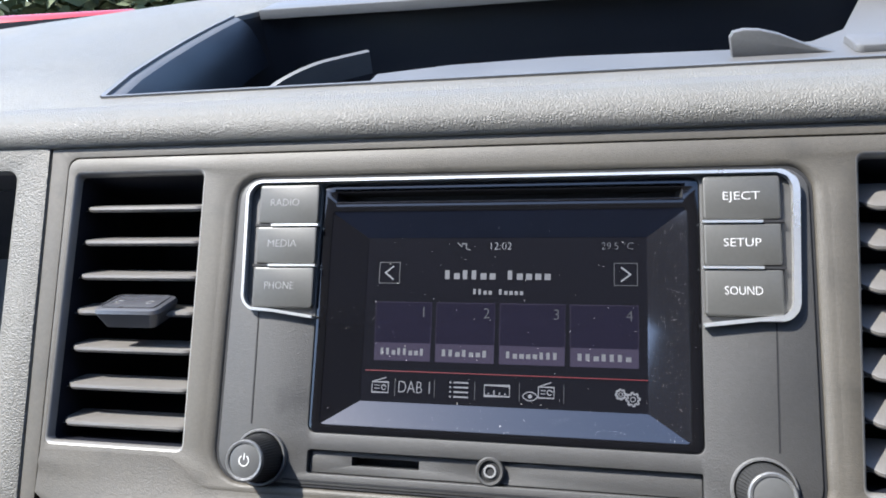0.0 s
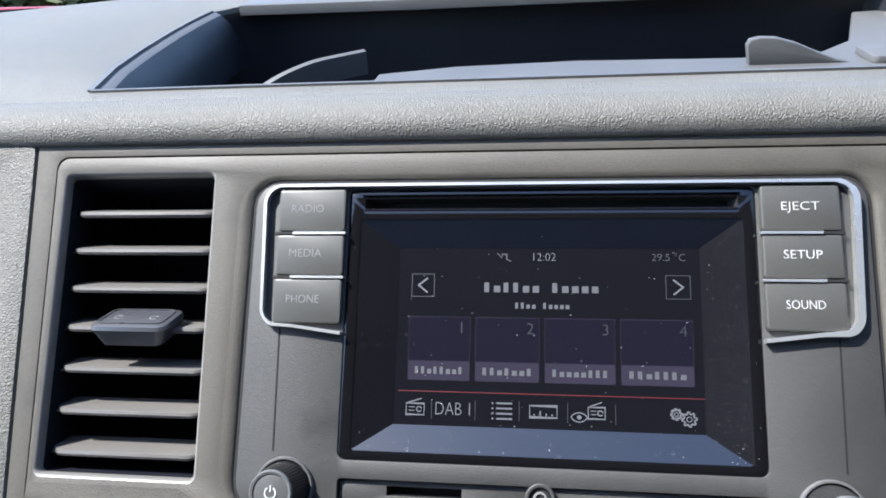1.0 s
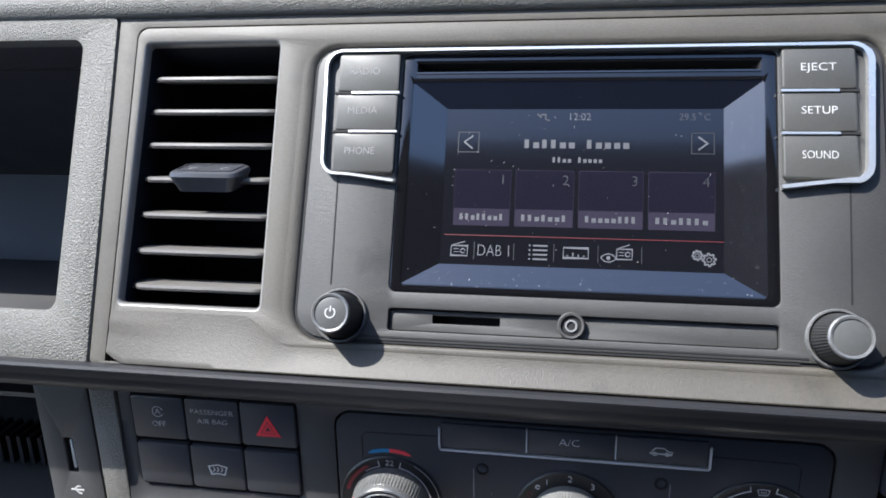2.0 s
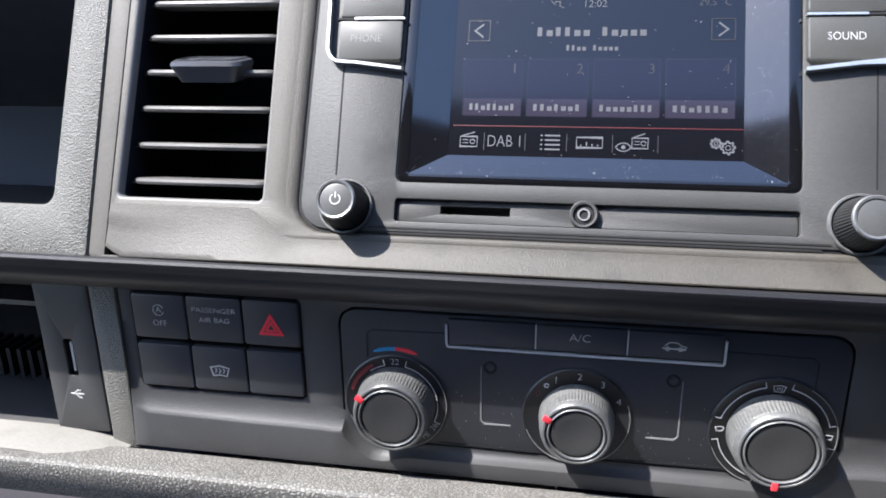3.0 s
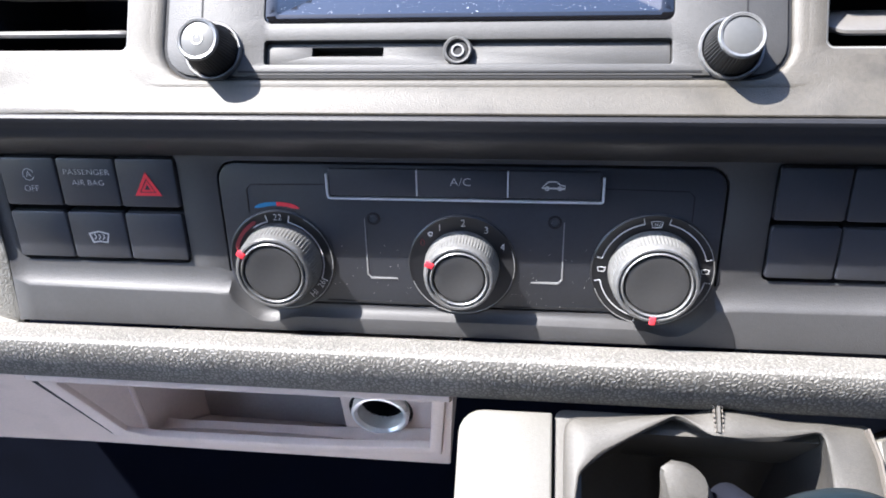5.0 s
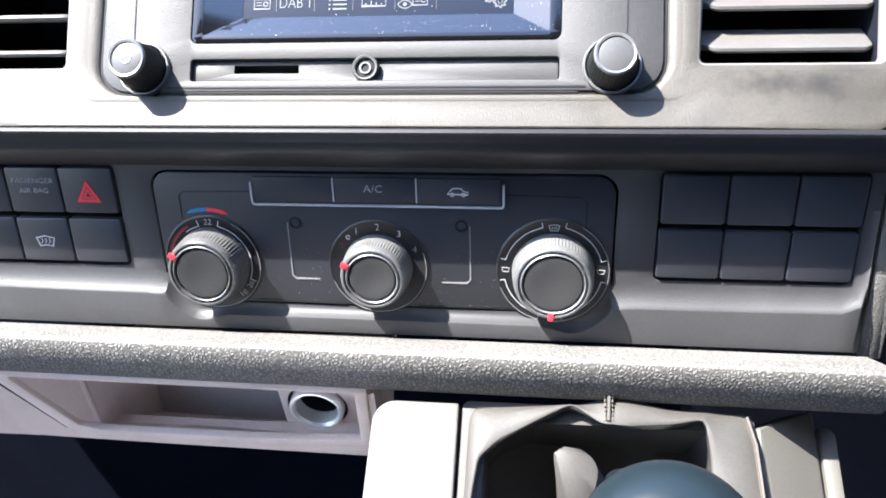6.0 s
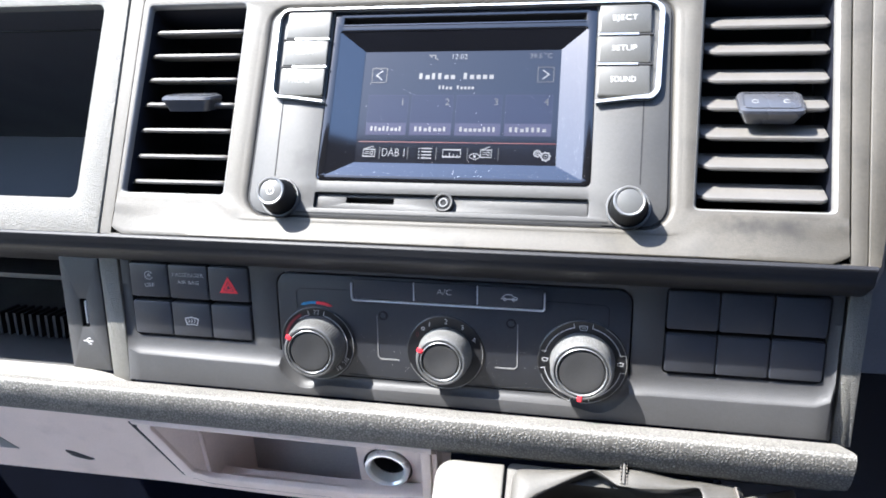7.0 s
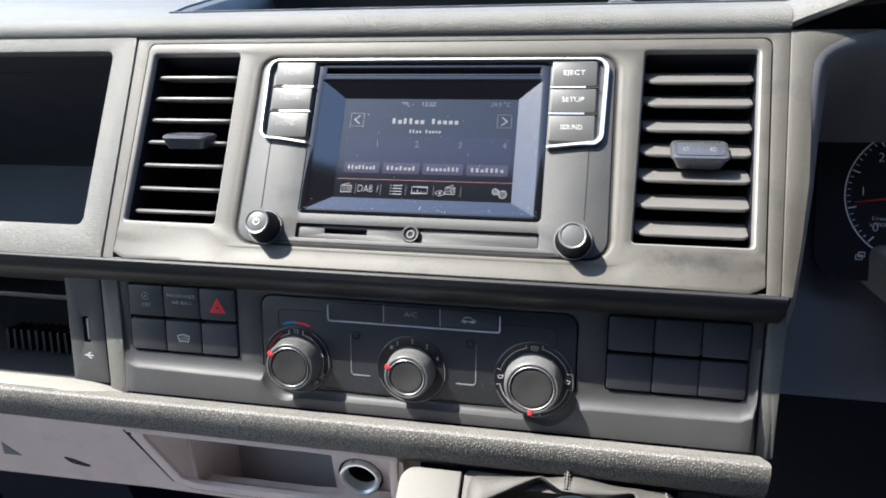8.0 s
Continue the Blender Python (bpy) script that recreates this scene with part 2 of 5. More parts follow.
def rrect(x0, x1, y0, y1, r=0.002, n=5):
    if isinstance(r, (int, float)):
        r = (r,) * 4  # bottom left, bottom right, top right, top left
    pts = []
    for (cx, cy, a), q in zip(((x0, y0, 180), (x1, y0, 270), (x1, y1, 0), (x0, y1, 90)), r):
        q = max(q, 1e-5)
        ox, oy = cx + (q if cx == x0 else -q), cy + (q if cy == y0 else -q)
        for i in range(n + 1):
            t = radians(a + 90 * i / n)
            pts.append((ox + q * math.cos(t), oy + q * math.sin(t)))
    return pts


def disc(cx, cy, r, n=32):
    return [(cx + r * math.cos(2 * math.pi * i / n), cy + r * math.sin(2 * math.pi * i / n)) for i in range(n)]


def plate(outline, z0, z1, holes=(), bevel=0.0, bm=None):
    """A plate with holes between two heights; its front edges are chamfered by bevel."""
    bm = bm or bmesh.new()
    loops = []
    for pts in (outline, *holes):
        vs = [bm.verts.new((x, y, z1)) for x, y in pts]
        loops.append([bm.edges.new((vs[i], vs[(i + 1) % len(vs)])) for i in range(len(vs))])
    if holes:
        faces = [g for g in bmesh.ops.triangle_fill(bm, use_beauty=True, use_dissolve=False, edges=sum(loops, []),
                                                    normal=(0, 0, 1))["geom"] if isinstance(g, bmesh.types.BMFace)]
    else:
        faces = [bm.faces.new([e.verts[0] for e in loops[0]])]
    rim = sum(loops, [])
    back = bmesh.ops.extrude_face_region(bm, geom=faces, use_keep_orig=True)
    bmesh.ops.translate(bm, vec=(0, 0, z0 - z1), verts=[v for v in back["geom"] if isinstance(v, bmesh.types.BMVert)])
    if bevel:
        rim = [e for e in rim if e.is_valid]
        bmesh.ops.bevel(bm, geom=rim, offset=bevel, segments=2, affect="EDGES", profile=0.5, clamp_overlap=True)
    return bm


def fillet(outer, inner, z0, z1, n=5):
    """A rounded step between two outlines of as many corners."""
    bm = bmesh.new()
    rows = []
    for k in range(n + 1):
        t = k / n
        s, d = math.sin(t * math.pi / 2), 1 - math.cos(t * math.pi / 2)
        rows.append([bm.verts.new((a[0] + (b[0] - a[0]) * s, a[1] + (b[1] - a[1]) * s, z0 + (z1 - z0) * d)) for a, b in zip(outer, inner)])
    m = len(outer)
    for a, b in zip(rows, rows[1:]):
        for i in range(m):
            bm.faces.new((a[i], a[(i + 1) % m], b[(i + 1) % m], b[i]))
    return bm


def slab(x0, x1, y0, y1, z0, z1, r=0.001, bevel=0.0004, bm=None):
    return plate(rrect(x0, x1, y0, y1, r), z0, z1, bevel=bevel, bm=bm)


def lathe(profile, cx=0, cy=0, n=48, bm=None, knurl=None):
    """A turned piece from (radius, height) pairs; knurl: (first, last, depth) rows whose radius is ribbed."""
    bm = bm or bmesh.new()
    rings = []
    for k, (r, z) in enumerate(profile):
        if r < 1e-6:
            rings.append([bm.verts.new((cx, cy, z))])
            continue
        ring = []
        for i in range(n):
            q = r
            if knurl and knurl[0] <= k <= knurl[1]:
                q -= knurl[2] * (i % 2)
            t = 2 * math.pi * i / n
            ring.append(bm.verts.new((cx + q * math.cos(t), cy + q * math.sin(t), z)))
        rings.append(ring)
    for a, b in zip(rings, rings[1:]):
        for i in range(n):
            j = (i + 1) % n
            if len(a) == 1 and len(b) == 1:
                continue
            if len(a) == 1:
                bm.faces.new((a[0], b[i], b[j]))
            elif len(b) == 1:
                bm.faces.new((a[i], b[0], a[j]))
            else:
                bm.faces.new((a[i], b[i], b[j], a[j]))
    return bm


def band(points, width, z0, z1, closed=False, bm=None):
    """A flat band of that width along a polyline."""
    bm = bm or bmesh.new()
    p = [Vector(q) for q in points]
    n = len(p)
    w = width if isinstance(width, (list, tuple)) else [width] * n
    left, right = [], []
    for i in range(n):
        a = p[i - 1] if closed or i else p[i]
        c = p[(i + 1) % n] if closed or i < n - 1 else p[i]
        d = (c - a).normalized()
        nrm = Vector((-d.y, d.x))
        d1 = (p[i] - a).normalized() if (p[i] - a).length > 1e-9 else d
        k = 1 / max(0.5, abs(Vector((-d1.y, d1.x)).dot(nrm)))
        left.append(p[i] + nrm * w[i] * 0.5 * k)
        right.append(p[i] - nrm * w[i] * 0.5 * k)
    rows = [[bm.verts.new((*q, z)) for q in side] for side, z in ((left, z0), (left, z1), (right, z1), (right, z0))]
    for i in range(n if closed else n - 1):
        j = (i + 1) % n
        for k in range(4):
            bm.faces.new((rows[k][i], rows[k][j], rows[(k + 1) % 4][j], rows[(k + 1) % 4][i]))
    if not closed:
        bm.faces.new([r[0] for r in rows])
        bm.faces.new([r[-1] for r in rows])
    return bm


def arc(cx, cy, r, a0, a1, n=16):
    return [(cx + r * math.cos(radians(a0 + (a1 - a0) * i / n)), cy + r * math.sin(radians(a0 + (a1 - a0) * i / n))) for i in range(n + 1)]


def extrude(profile, x0, x1, closed=True, bm=None, steps=1):
    """A shape with the cross section (y, z), drawn along x."""
    bm = bm or bmesh.new()
    rows = [[bm.verts.new((x0 + (x1 - x0) * k / steps, y, z)) for y, z in profile] for k in range(steps + 1)]
    n = len(profile)
    for a, b in zip(rows, rows[1:]):
        for i in range(n if closed else n - 1):
            j = (i + 1) % n
            bm.faces.new((a[i], a[j], b[j], b[i]))
    if closed:
        bm.faces.new(rows[0])
        bm.faces.new(rows[-1])
    return bm


def box(x0, x1, y0, y1, z0, z1, bevel=0.0, bm=None):
    bm = bm or bmesh.new()
    r = bmesh.ops.create_cube(bm, size=1)
    for v in r["verts"]:
        v.co = Vector(((x0 + x1) / 2 + v.co.x * (x1 - x0), (y0 + y1) / 2 + v.co.y * (y1 - y0), (z0 + z1) / 2 + v.co.z * (z1 - z0)))
    if bevel:
        es = list({e for v in r["verts"] for e in v.link_edges})
        bmesh.ops.bevel(bm, geom=es, offset=bevel, segments=2, affect="EDGES", profile=0.5)
    return bm


def cavity(outline, z0, depth, shrink=0.97, bm=None):
    """An open pocket: walls behind an outline and a floor."""
    bm = bm or bmesh.new()
    cx, cy = sum(p[0] for p in outline) / len(outline), sum(p[1] for p in outline) / len(outline)
    a = [bm.verts.new((x, y, z0)) for x, y in outline]
    b = [bm.verts.new((cx + (x - cx) * shrink, cy + (y - cy) * shrink, z0 - depth)) for x, y in outline]
    n = len(a)
    for i in range(n):
        bm.faces.new((a[i], a[(i + 1) % n], b[(i + 1) % n], b[i]))
    bm.faces.new(b)
    return bm


def letters(name, text, x, y, z, size, mat, parent, width=None, align="CENTER", turn=0.0):
    """Flat lettering in the panel's frame, size = height of a capital."""
    cu = bpy.data.curves.new(name, "FONT")
    cu.body, cu.size, cu.align_x, cu.align_y = text, size / 0.69, align, "CENTER"
    cu.extrude, cu.resolution_u, cu.offset = 0.00005, 3, -0.022 * size
    tmp = bpy.data.objects.new(name, cu)
    me = bpy.data.meshes.new_from_object(tmp)
    bpy.data.objects.remove(tmp)
    bpy.data.curves.remove(cu)
    me.name = name
    me.materials.clear()
    me.materials.append(mat)
    if width:
        xs = [v.co.x for v in me.vertices]
        k = width / (max(xs) - min(xs))
        for v in me.vertices:
            v.co.x *= k
    ob = new(name, me)
    ob.parent = parent
    ob.matrix_local = pose(x, y, z, 0, 0, turn)
    return ob


mm = 0.001

# ---- the dash: large structure ----
# upper centre panel
R_OUT, R_IN = rrect(-0.1165, 0.1165, -0.0706, 0.0565, (0.0165, 0.0165, 0.0145, 0.0145)), rrect(-0.1113, 0.1113, -0.0692, 0.0543, (0.012, 0.012, 0.010, 0.010))
V_L, V_R = (-0.1582, -0.018), (0.1557, 0.032)  # middle and slant of the two air vents


def flare(pts, k):
    """Widens an outline towards its top."""
    return [(x * (1 + k * (y + 0.008)), y) for x, y in pts]


def slant(pts, k):
    return [(x + k * y, y) for x, y in pts]


holes = [slant(rrect(c - 0.0322, c + 0.0322, -0.0592, 0.0582, 0.0030), k) for c, k in (V_L, V_R)] + [R_OUT]
panel = solo("centre_panel", plate(flare(rrect(-0.1927, 0.1927, -0.0725, 0.0640, (0.0, 0.0, 0.005, 0.005)), 0.16), -0.004, 0.0, holes, 0.0008),
             PANEL, UPPER, "satin dark grey plastic centre panel round the radio", "dash panel", kind="structure")
part("radio_recess", fillet(R_OUT, R_IN, 0.0, -0.0026), PANEL, panel, "rounded edge of the radio recess")
HALF = 0.1907  # half the panel's width at its lower edge
bm = bmesh.new()  # the panel flares gently outwards below the vents, more sharply under the radio
rows = []
for k in range(97):
    x = HALF * (k / 48 - 1)
    f = min(1.0, max(0.0, (abs(x) - 0.112) / 0.020))
    top = -0.0724 + 0.0112 * f * f * (3 - 2 * f)
    fade = 0.10 + 0.90 * math.sin(min(1.0, (HALF - abs(x)) / 0.060) * math.pi / 2)
    low_ = -0.0785 - 0.0040 * min(1.0, (HALF - abs(x)) / 0.007)
    row = [(top + (low_ - top) * t, (0.0003 + 0.0034 * t ** 1.6) * (fade if t > 0.3 else 1.0)) for t in (0.0, 0.15, 0.3, 0.45, 0.6, 0.75, 0.9, 1.0)]
    row += [(low_ - 0.0005, row[-1][1] - 0.0002), (low_ - 0.0006, row[-1][1] - 0.0010), (low_ + 0.0016, -0.0010), (-0.0725, -0.004)]
    rows.append([bm.verts.new((x, y, z)) for y, z in row])
for a, b in zip(rows, rows[1:]):
    for i in range(len(a) - 1):
        bm.faces.new((a[i], a[i + 1], b[i + 1], b[i]))
bm.faces.new(rows[0])
bm.faces.new(rows[-1])
part("panel_lip", bm, PANEL, panel, "flared lower lip of the panel")
frame_outer = flare(rrect(-0.2015, 0.2015, -0.0835, 0.0725, 0.002), 0.22)
solo("panel_surround", plate(frame_outer, -0.005, -0.0006, [flare(rrect(-0.1937, 0.1937, -0.0824, 0.0650, (0.0, 0.0, 0.005, 0.005)), 0.16)], 0.0006),
     PANEL, UPPER, "narrow grey plastic surround of the centre panel", "dash trim", kind="structure")
solo("dash_backing", plate(rrect(-0.86, 0.2000, -0.090, 0.068, 0.001), -0.03, -0.0285, [rrect(-0.78, -0.2245, -0.062, 0.058), rrect(-0.188, -0.128, -0.056, 0.055),
     rrect(0.125, 0.184, -0.056, 0.055)]), GAP, UPPER, "black backing behind the dash joints", "dash body", kind="structure")
# the rounded ledge under the upper panel, and the dark hollow below it
ledge = [(-0.0830, -0.002), (-0.0838, 0.0040), (-0.0843, 0.0066), (-0.0850, 0.0078), (-0.0862, 0.0080), (-0.0876, 0.0072), (-0.0888, 0.0054), (-0.0900, 0.0044), (-0.0917, 0.0034), (-0.0932, 0.0010), (-0.0947, -0.010), (-0.095, -0.030), (-0.084, -0.030)]
solo("dash_ledge", extrude(ledge, -0.86, 0.2000, steps=6), LEDGEMAT, UPPER, "rounded ledge between upper and lower dash, darkened for its shade", "dash trim", kind="structure")

# lower panel
LOW_T, LOW_B = 0.0215, -0.0635
HEM = -0.0585  # the panel ends just above the pad
btn_l, btn_r = rrect(-0.1885, -0.1125, -0.0315, 0.0150, 0.003), rrect(0.1125, 0.1885, -0.0315, 0.0150, 0.003)
clim = rrect(-0.0969, 0.0969, -0.0478, 0.0129, (0.014, 0.014, 0.008, 0.008))
bm = plate(rrect(-0.1940, 0.1940, HEM, LOW_T, 0.001), -0.004, 0.0, [btn_l, btn_r, clim], 0.0006)
low = solo("control_panel", bm, LOWER, LOWERF, "dark grey plastic panel with heater controls and switches", "dash panel", kind="structure")
# the apron stands proud below the switches; a hollow rises to its crest, which dips round the dials
foot = [(0.1896, 0.0), (0.1896, -0.0240), (0.1882, -0.0296), (0.1840, -0.0318), (0.1400, -0.0324), (0.1005, -0.0326), (0.0972, -0.0340),
        *arc(0.0725, -0.0285, 0.0238, -14, -66, 8), (0.0770, -0.0502), (0.0690, -0.0484), (0.0300, -0.0484)]
crest = [(0.1936, 0.0), (0.1936, -0.0300), (0.1916, -0.0380), (0.1850, -0.0412), (0.1400, -0.0418), (0.1060, -0.0420), (0.1010, -0.0424),
         *arc(0.0725, -0.0285, 0.0282, -30, -66, 8), (0.0790, -0.0545), (0.0690, -0.0518), (0.0300, -0.0516)]
rise = lambda p: 1.0 if p[1] < -0.0290 else 0.04 if p[1] > -0.02 else 0.35  # hardly any rim beside the switches
foot, crest = (h + [(-x, y) for x, y in reversed(h)] for h in (foot, crest))
bm = bmesh.new()
rows = []
for k in range(7):
    s, d = math.sin(k / 6 * 1.05), 1 - math.cos(k / 6 * 1.05)
    rows.append([bm.verts.new((a[0] + (b[0] - a[0]) * s / math.sin(1.05), a[1] + (b[1] - a[1]) * s / math.sin(1.05), 0.0002 + 0.0046 * rise(a) * d / (1 - math.cos(1.05)))) for a, b in zip(foot, crest)])
rows.append([bm.verts.new((b[0], b[1] - 0.0006 * (abs(b[0]) < 0.193), 0.0002 + 0.0048 * rise(a))) for a, b in zip(foot, crest)])
rows.append([bm.verts.new((b[0], HEM, 0.0046)) for b in crest])
rows.append([bm.verts.new((b[0], HEM, -0.002)) for b in crest])
for a, b in zip(rows, rows[1:]):
    for i in range(len(foot) - 1):
        bm.faces.new((a[i], a[i + 1], b[i + 1], b[i]))
part("apron", bm, LOWER, low)
solo("control_backing", plate(rrect(-0.1940, 0.1940, -0.066, 0.024), -0.014, -0.0125), GAP, LOWERF, "black backing behind the lower dash joints", "dash body", kind="structure")

# grained pad below the controls
pad = [(-0.0390, -0.1720), (-0.0390, -0.1655), (-0.0395, -0.1647), (-0.0410, -0.1640), (-0.0450, -0.1625), (-0.0580, -0.1574), (-0.0625, -0.1557), (-0.0648, -0.1554), (-0.0662, -0.1562), (-0.0669, -0.1582),
       (-0.0664, -0.1625), (-0.0652, -0.1680), (-0.0634, -0.1725), (-0.0606, -0.1766), (-0.0575, -0.1790), (-0.0500, -0.1835), (-0.0440, -0.1875), (-0.0400, -0.1910), (-0.0390, -0.1915)]
solo("padded_lip", extrude(pad, -0.86, 0.1965, steps=8), PAD, CAB, "grained dark grey padded dash lip", "dash pad", kind="structure")
# dash top
SLOPE = 10.0
TOPF = CAB @ pose(0, 0.058, 0.0770, SLOPE, 0, 0)
left_rim = [(-0.2030, 0.0155), (-0.2165, 0.060), (-0.2255, 0.105), (-0.2335, 0.156), (-0.2385, 0.200), (-0.2410, 0.240)]
tray_hole = [*reversed(left_rim), (-0.13, 0.0165), (-0.035, 0.0165), (0.13, 0.0165), (0.225, 0.016), (0.228, 0.04), (0.235, 0.235), (0.218, 0.262), (-0.10, 0.262), (-0.205, 0.270), (-0.230, 0.262)]
solo("dash_top", plate([(-0.86, -0.004), (-0.2, -0.004), (0.0, -0.002), (0.228, -0.002), (0.246, 0.030), (0.290, 0.060), (0.86, 0.060), (0.86, 0.400), (0.0, 0.400), (-0.25, 0.385), (-0.34, 0.352), (-0.40, 0.318), (-0.48, 0.272), (-0.62, 0.200), (-0.86, 0.090)], -0.006, 0.0, [tray_hole], 0.0018), TOPPAD, TOPF,
     "grey stippled soft dash top with open tray", "dash top", kind="structure")
front = [(0.0345, 0.0598), (0.0318, 0.0618), (0.0308, 0.0650), (0.0318, 0.0690), (0.0355, 0.0730), (0.0430, 0.0760), (0.0560, 0.0770), (0.0560, 0.0700), (0.044, 0.0598)]
solo("dash_front_pad", extrude(front, -0.86, 0.2050, steps=8), TOPPAD, CAB, "rounded grained front edge of the dash top", "dash pad", kind="structure")
tray = thing("dash_tray", TOPF, "open dark grey storage tray with low divider fins", "storage tray", kind="structure")
part("tray_well", cavity(tray_hole, -0.004, 0.13, 0.93), WELLSHADE, tray)
part("rear_overhang", plate([(-0.228, 0.258), (-0.10, 0.250), (0.222, 0.250), (0.222, 0.295), (-0.228, 0.295)], -0.0062, 0.0012, bevel=0.001), SMOOTH, tray)
part("tray_shelf", plate([(-0.0935, 0.018), (0.226, 0.018), (0.234, 0.255), (0.2050, 0.250), (0.1730, 0.163), (0.1500, 0.137), (0.105, 0.128), (0.0175, 0.134), (-0.050, 0.129), (-0.0935, 0.116)], -0.0240, -0.0200, bevel=0.001), SMOOTH, tray)
part("tray_rim", band([(-0.2035, 0.0142), (-0.13, 0.0150), (-0.035, 0.0150), (0.13, 0.0150), (0.225, 0.0145)], 0.0022, -0.002, 0.0011), SMOOTH, tray)
part("tray_rim", band([(x - 0.0012, y) for x, y in left_rim], 0.0028, -0.002, 0.0010), SMOOTH, tray)
bm = bmesh.new()  # a sloped flank inside the slanting rim; its lower part takes the shade-dark colour
dim = bmesh.new()
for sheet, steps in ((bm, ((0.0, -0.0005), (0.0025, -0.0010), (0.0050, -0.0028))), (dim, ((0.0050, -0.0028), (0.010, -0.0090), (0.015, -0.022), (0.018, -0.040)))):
    rws = [[sheet.verts.new((x + g, y + g * 0.3, z)) for x, y in left_rim] for g, z in steps]
    for a, b in zip(rws, rws[1:]):
        for k in range(len(left_rim) - 1):
            sheet.faces.new((a[k], a[k + 1], b[k + 1], b[k]))
part("tray_shoulder", bm, SMOOTH, tray)
part("tray_flank", dim, WELLSHADE, tray)


def fin(x0, y0, x1, y1, h0, h1, thick=0.004, drop=0.03):
    """A thin upright fin with a curved top from (x0, y0) back to (x1, y1)."""
    bm = bmesh.new()
    n = 16
    rows = []
    d = Vector((x1 - x0, y1 - y0)).normalized()
    nx, ny = -d.y * thick / 2, d.x * thick / 2
    for i in range(n + 1):
        t = i / n
        x, y = x0 + (x1 - x0) * t, y0 + (y1 - y0) * t
        z = h0 + (h1 - h0) * min(1.0, math.sin(min(1.0, t * 1.6) * math.pi / 2)) ** 0.8
        rows.append([bm.verts.new(q) for q in ((x - nx, y - ny, -drop), (x - nx, y - ny, z - 0.001), (x, y, z), (x + nx, y + ny, z - 0.001), (x + nx, y + ny, -drop))])
    for a, b in zip(rows, rows[1:]):
        for k in range(4):
            bm.faces.new((a[k], a[k + 1], b[k + 1], b[k]))
    bm.faces.new(rows[0])
    bm.faces.new(rows[-1])
    return bm


part("divider_fin", fin(-0.163, 0.113, -0.112, 0.162, -0.0240, -0.0150, 0.006), SMOOTH, tray)
wing = [(0.1055, -0.0205), (0.1035, -0.0100), (0.1050, -0.0070), (0.1100, -0.0060), (0.1180, -0.0066), (0.1280, -0.0095), (0.1380, -0.0140), (0.1480, -0.0180), (0.1580, -0.0205)]
part("divider_fin", plate(wing, -0.0025, 0.0025, bevel=0.0012), SMOOTH, tray, "", pose(0, 0.112, 0, 90, 0, 0))
part("socket_lid", slab(0.164, 0.192, 0.105, 0.132, -0.0198, -0.0160, 0.004, 0.0015), SMOOTH, tray, "small grey socket lid")

# passenger side of the upper dash: frame round an open cubby
cubby = slant(rrect(-0.79, -0.2200, -0.0625, 0.0590, 0.005), -0.037)
side = plate([(-0.86, -0.0840), (-0.1988, -0.0840), (-0.2059, 0.0725), (-0.86, 0.0725)], -0.010, 0.0005, [cubby], 0.002)
solo("cubby_surround", side, TOPPAD, UPPER, "grained grey dash frame round the passenger cubby", "dash panel", kind="structure")
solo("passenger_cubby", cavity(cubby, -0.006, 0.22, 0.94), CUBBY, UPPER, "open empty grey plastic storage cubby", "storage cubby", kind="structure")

# passenger side of the lower dash
solo("lower_strip", plate(rrect(-0.2075, -0.1950, LOW_B, LOW_T, 0.001), -0.006, 0.001, bevel=0.0015), TOPPAD, LOWERF, "narrow grained strip beside the switch panel", "dash trim", kind="structure")
usb = thing("usb_plate", LOWERF, "dark grey plastic plate with a charging socket", "usb socket")
part("plate", plate(rrect(-0.2350, -0.2090, -0.0565, 0.0150, 0.0012), -0.004, 0.0, [rrect(-0.2250, -0.2200, -0.029, -0.0110, 0.0012)], 0.0006), LOWER, usb)
part("socket", cavity(rrect(-0.2250, -0.2200, -0.029, -0.0110, 0.0012), -0.001, 0.008), GAP, usb, "black usb socket")
part("socket_tongue", slab(-0.2232, -0.2218, -0.0275, -0.0130, -0.007, -0.0015, 0.0003, 0.0001), INKDIM, usb)
part("usb_sign", band([(-0.2255, -0.0380), (-0.2190, -0.0380)], 0.0007, 0.0, 0.0002), INK, usb)
part("usb_sign", band([(-0.2240, -0.0380), (-0.2220, -0.0362), (-0.2205, -0.0362)], 0.0006, 0.0, 0.0002), INK, usb)
part("usb_sign", band([(-0.2232, -0.0380), (-0.2215, -0.0398), (-0.2202, -0.0398)], 0.0006, 0.0, 0.0002), INK, usb)
solo("lower_cubby", cavity(rrect(-0.80, -0.2360, -0.0590, 0.0200, 0.003), -0.002, 0.16, 0.93), LOWER, LOWERF, "open lower dash compartment in dark plastic", "storage cubby", kind="structure")
sill = [(-0.0310, -0.1625), (-0.0400, -0.1598), (-0.0500, -0.1576), (-0.0590, -0.1562), (-0.0590, -0.1660), (-0.0310, -0.1690)]
bm = extrude(sill, -0.86, -0.1985, steps=80)
for v in bm.verts:  # its end sinks into the pad
    v.co.z -= 0.006 * max(0.0, (v.co.x + 0.2350) / 0.0365) ** 2
solo("cubby_sill", bm, SILL, CAB, "pale sill under the lower dash compartment", "dash trim", kind="structure")
rib = box(-0.0011, 0.0011, -0.056, -0.040, -0.058, -0.040)
rib_me = part("cubby_rib", rib, DARK, bpy.data.objects["lower_cubby"])
for i in range(14):
    if i:
        o = new("cubby_rib", rib_me.data)
        o.parent = bpy.data.objects["lower_cubby"]
    else:
        o = rib_me
    o.location = (-0.243 - 0.0062 * i, 0, 0)
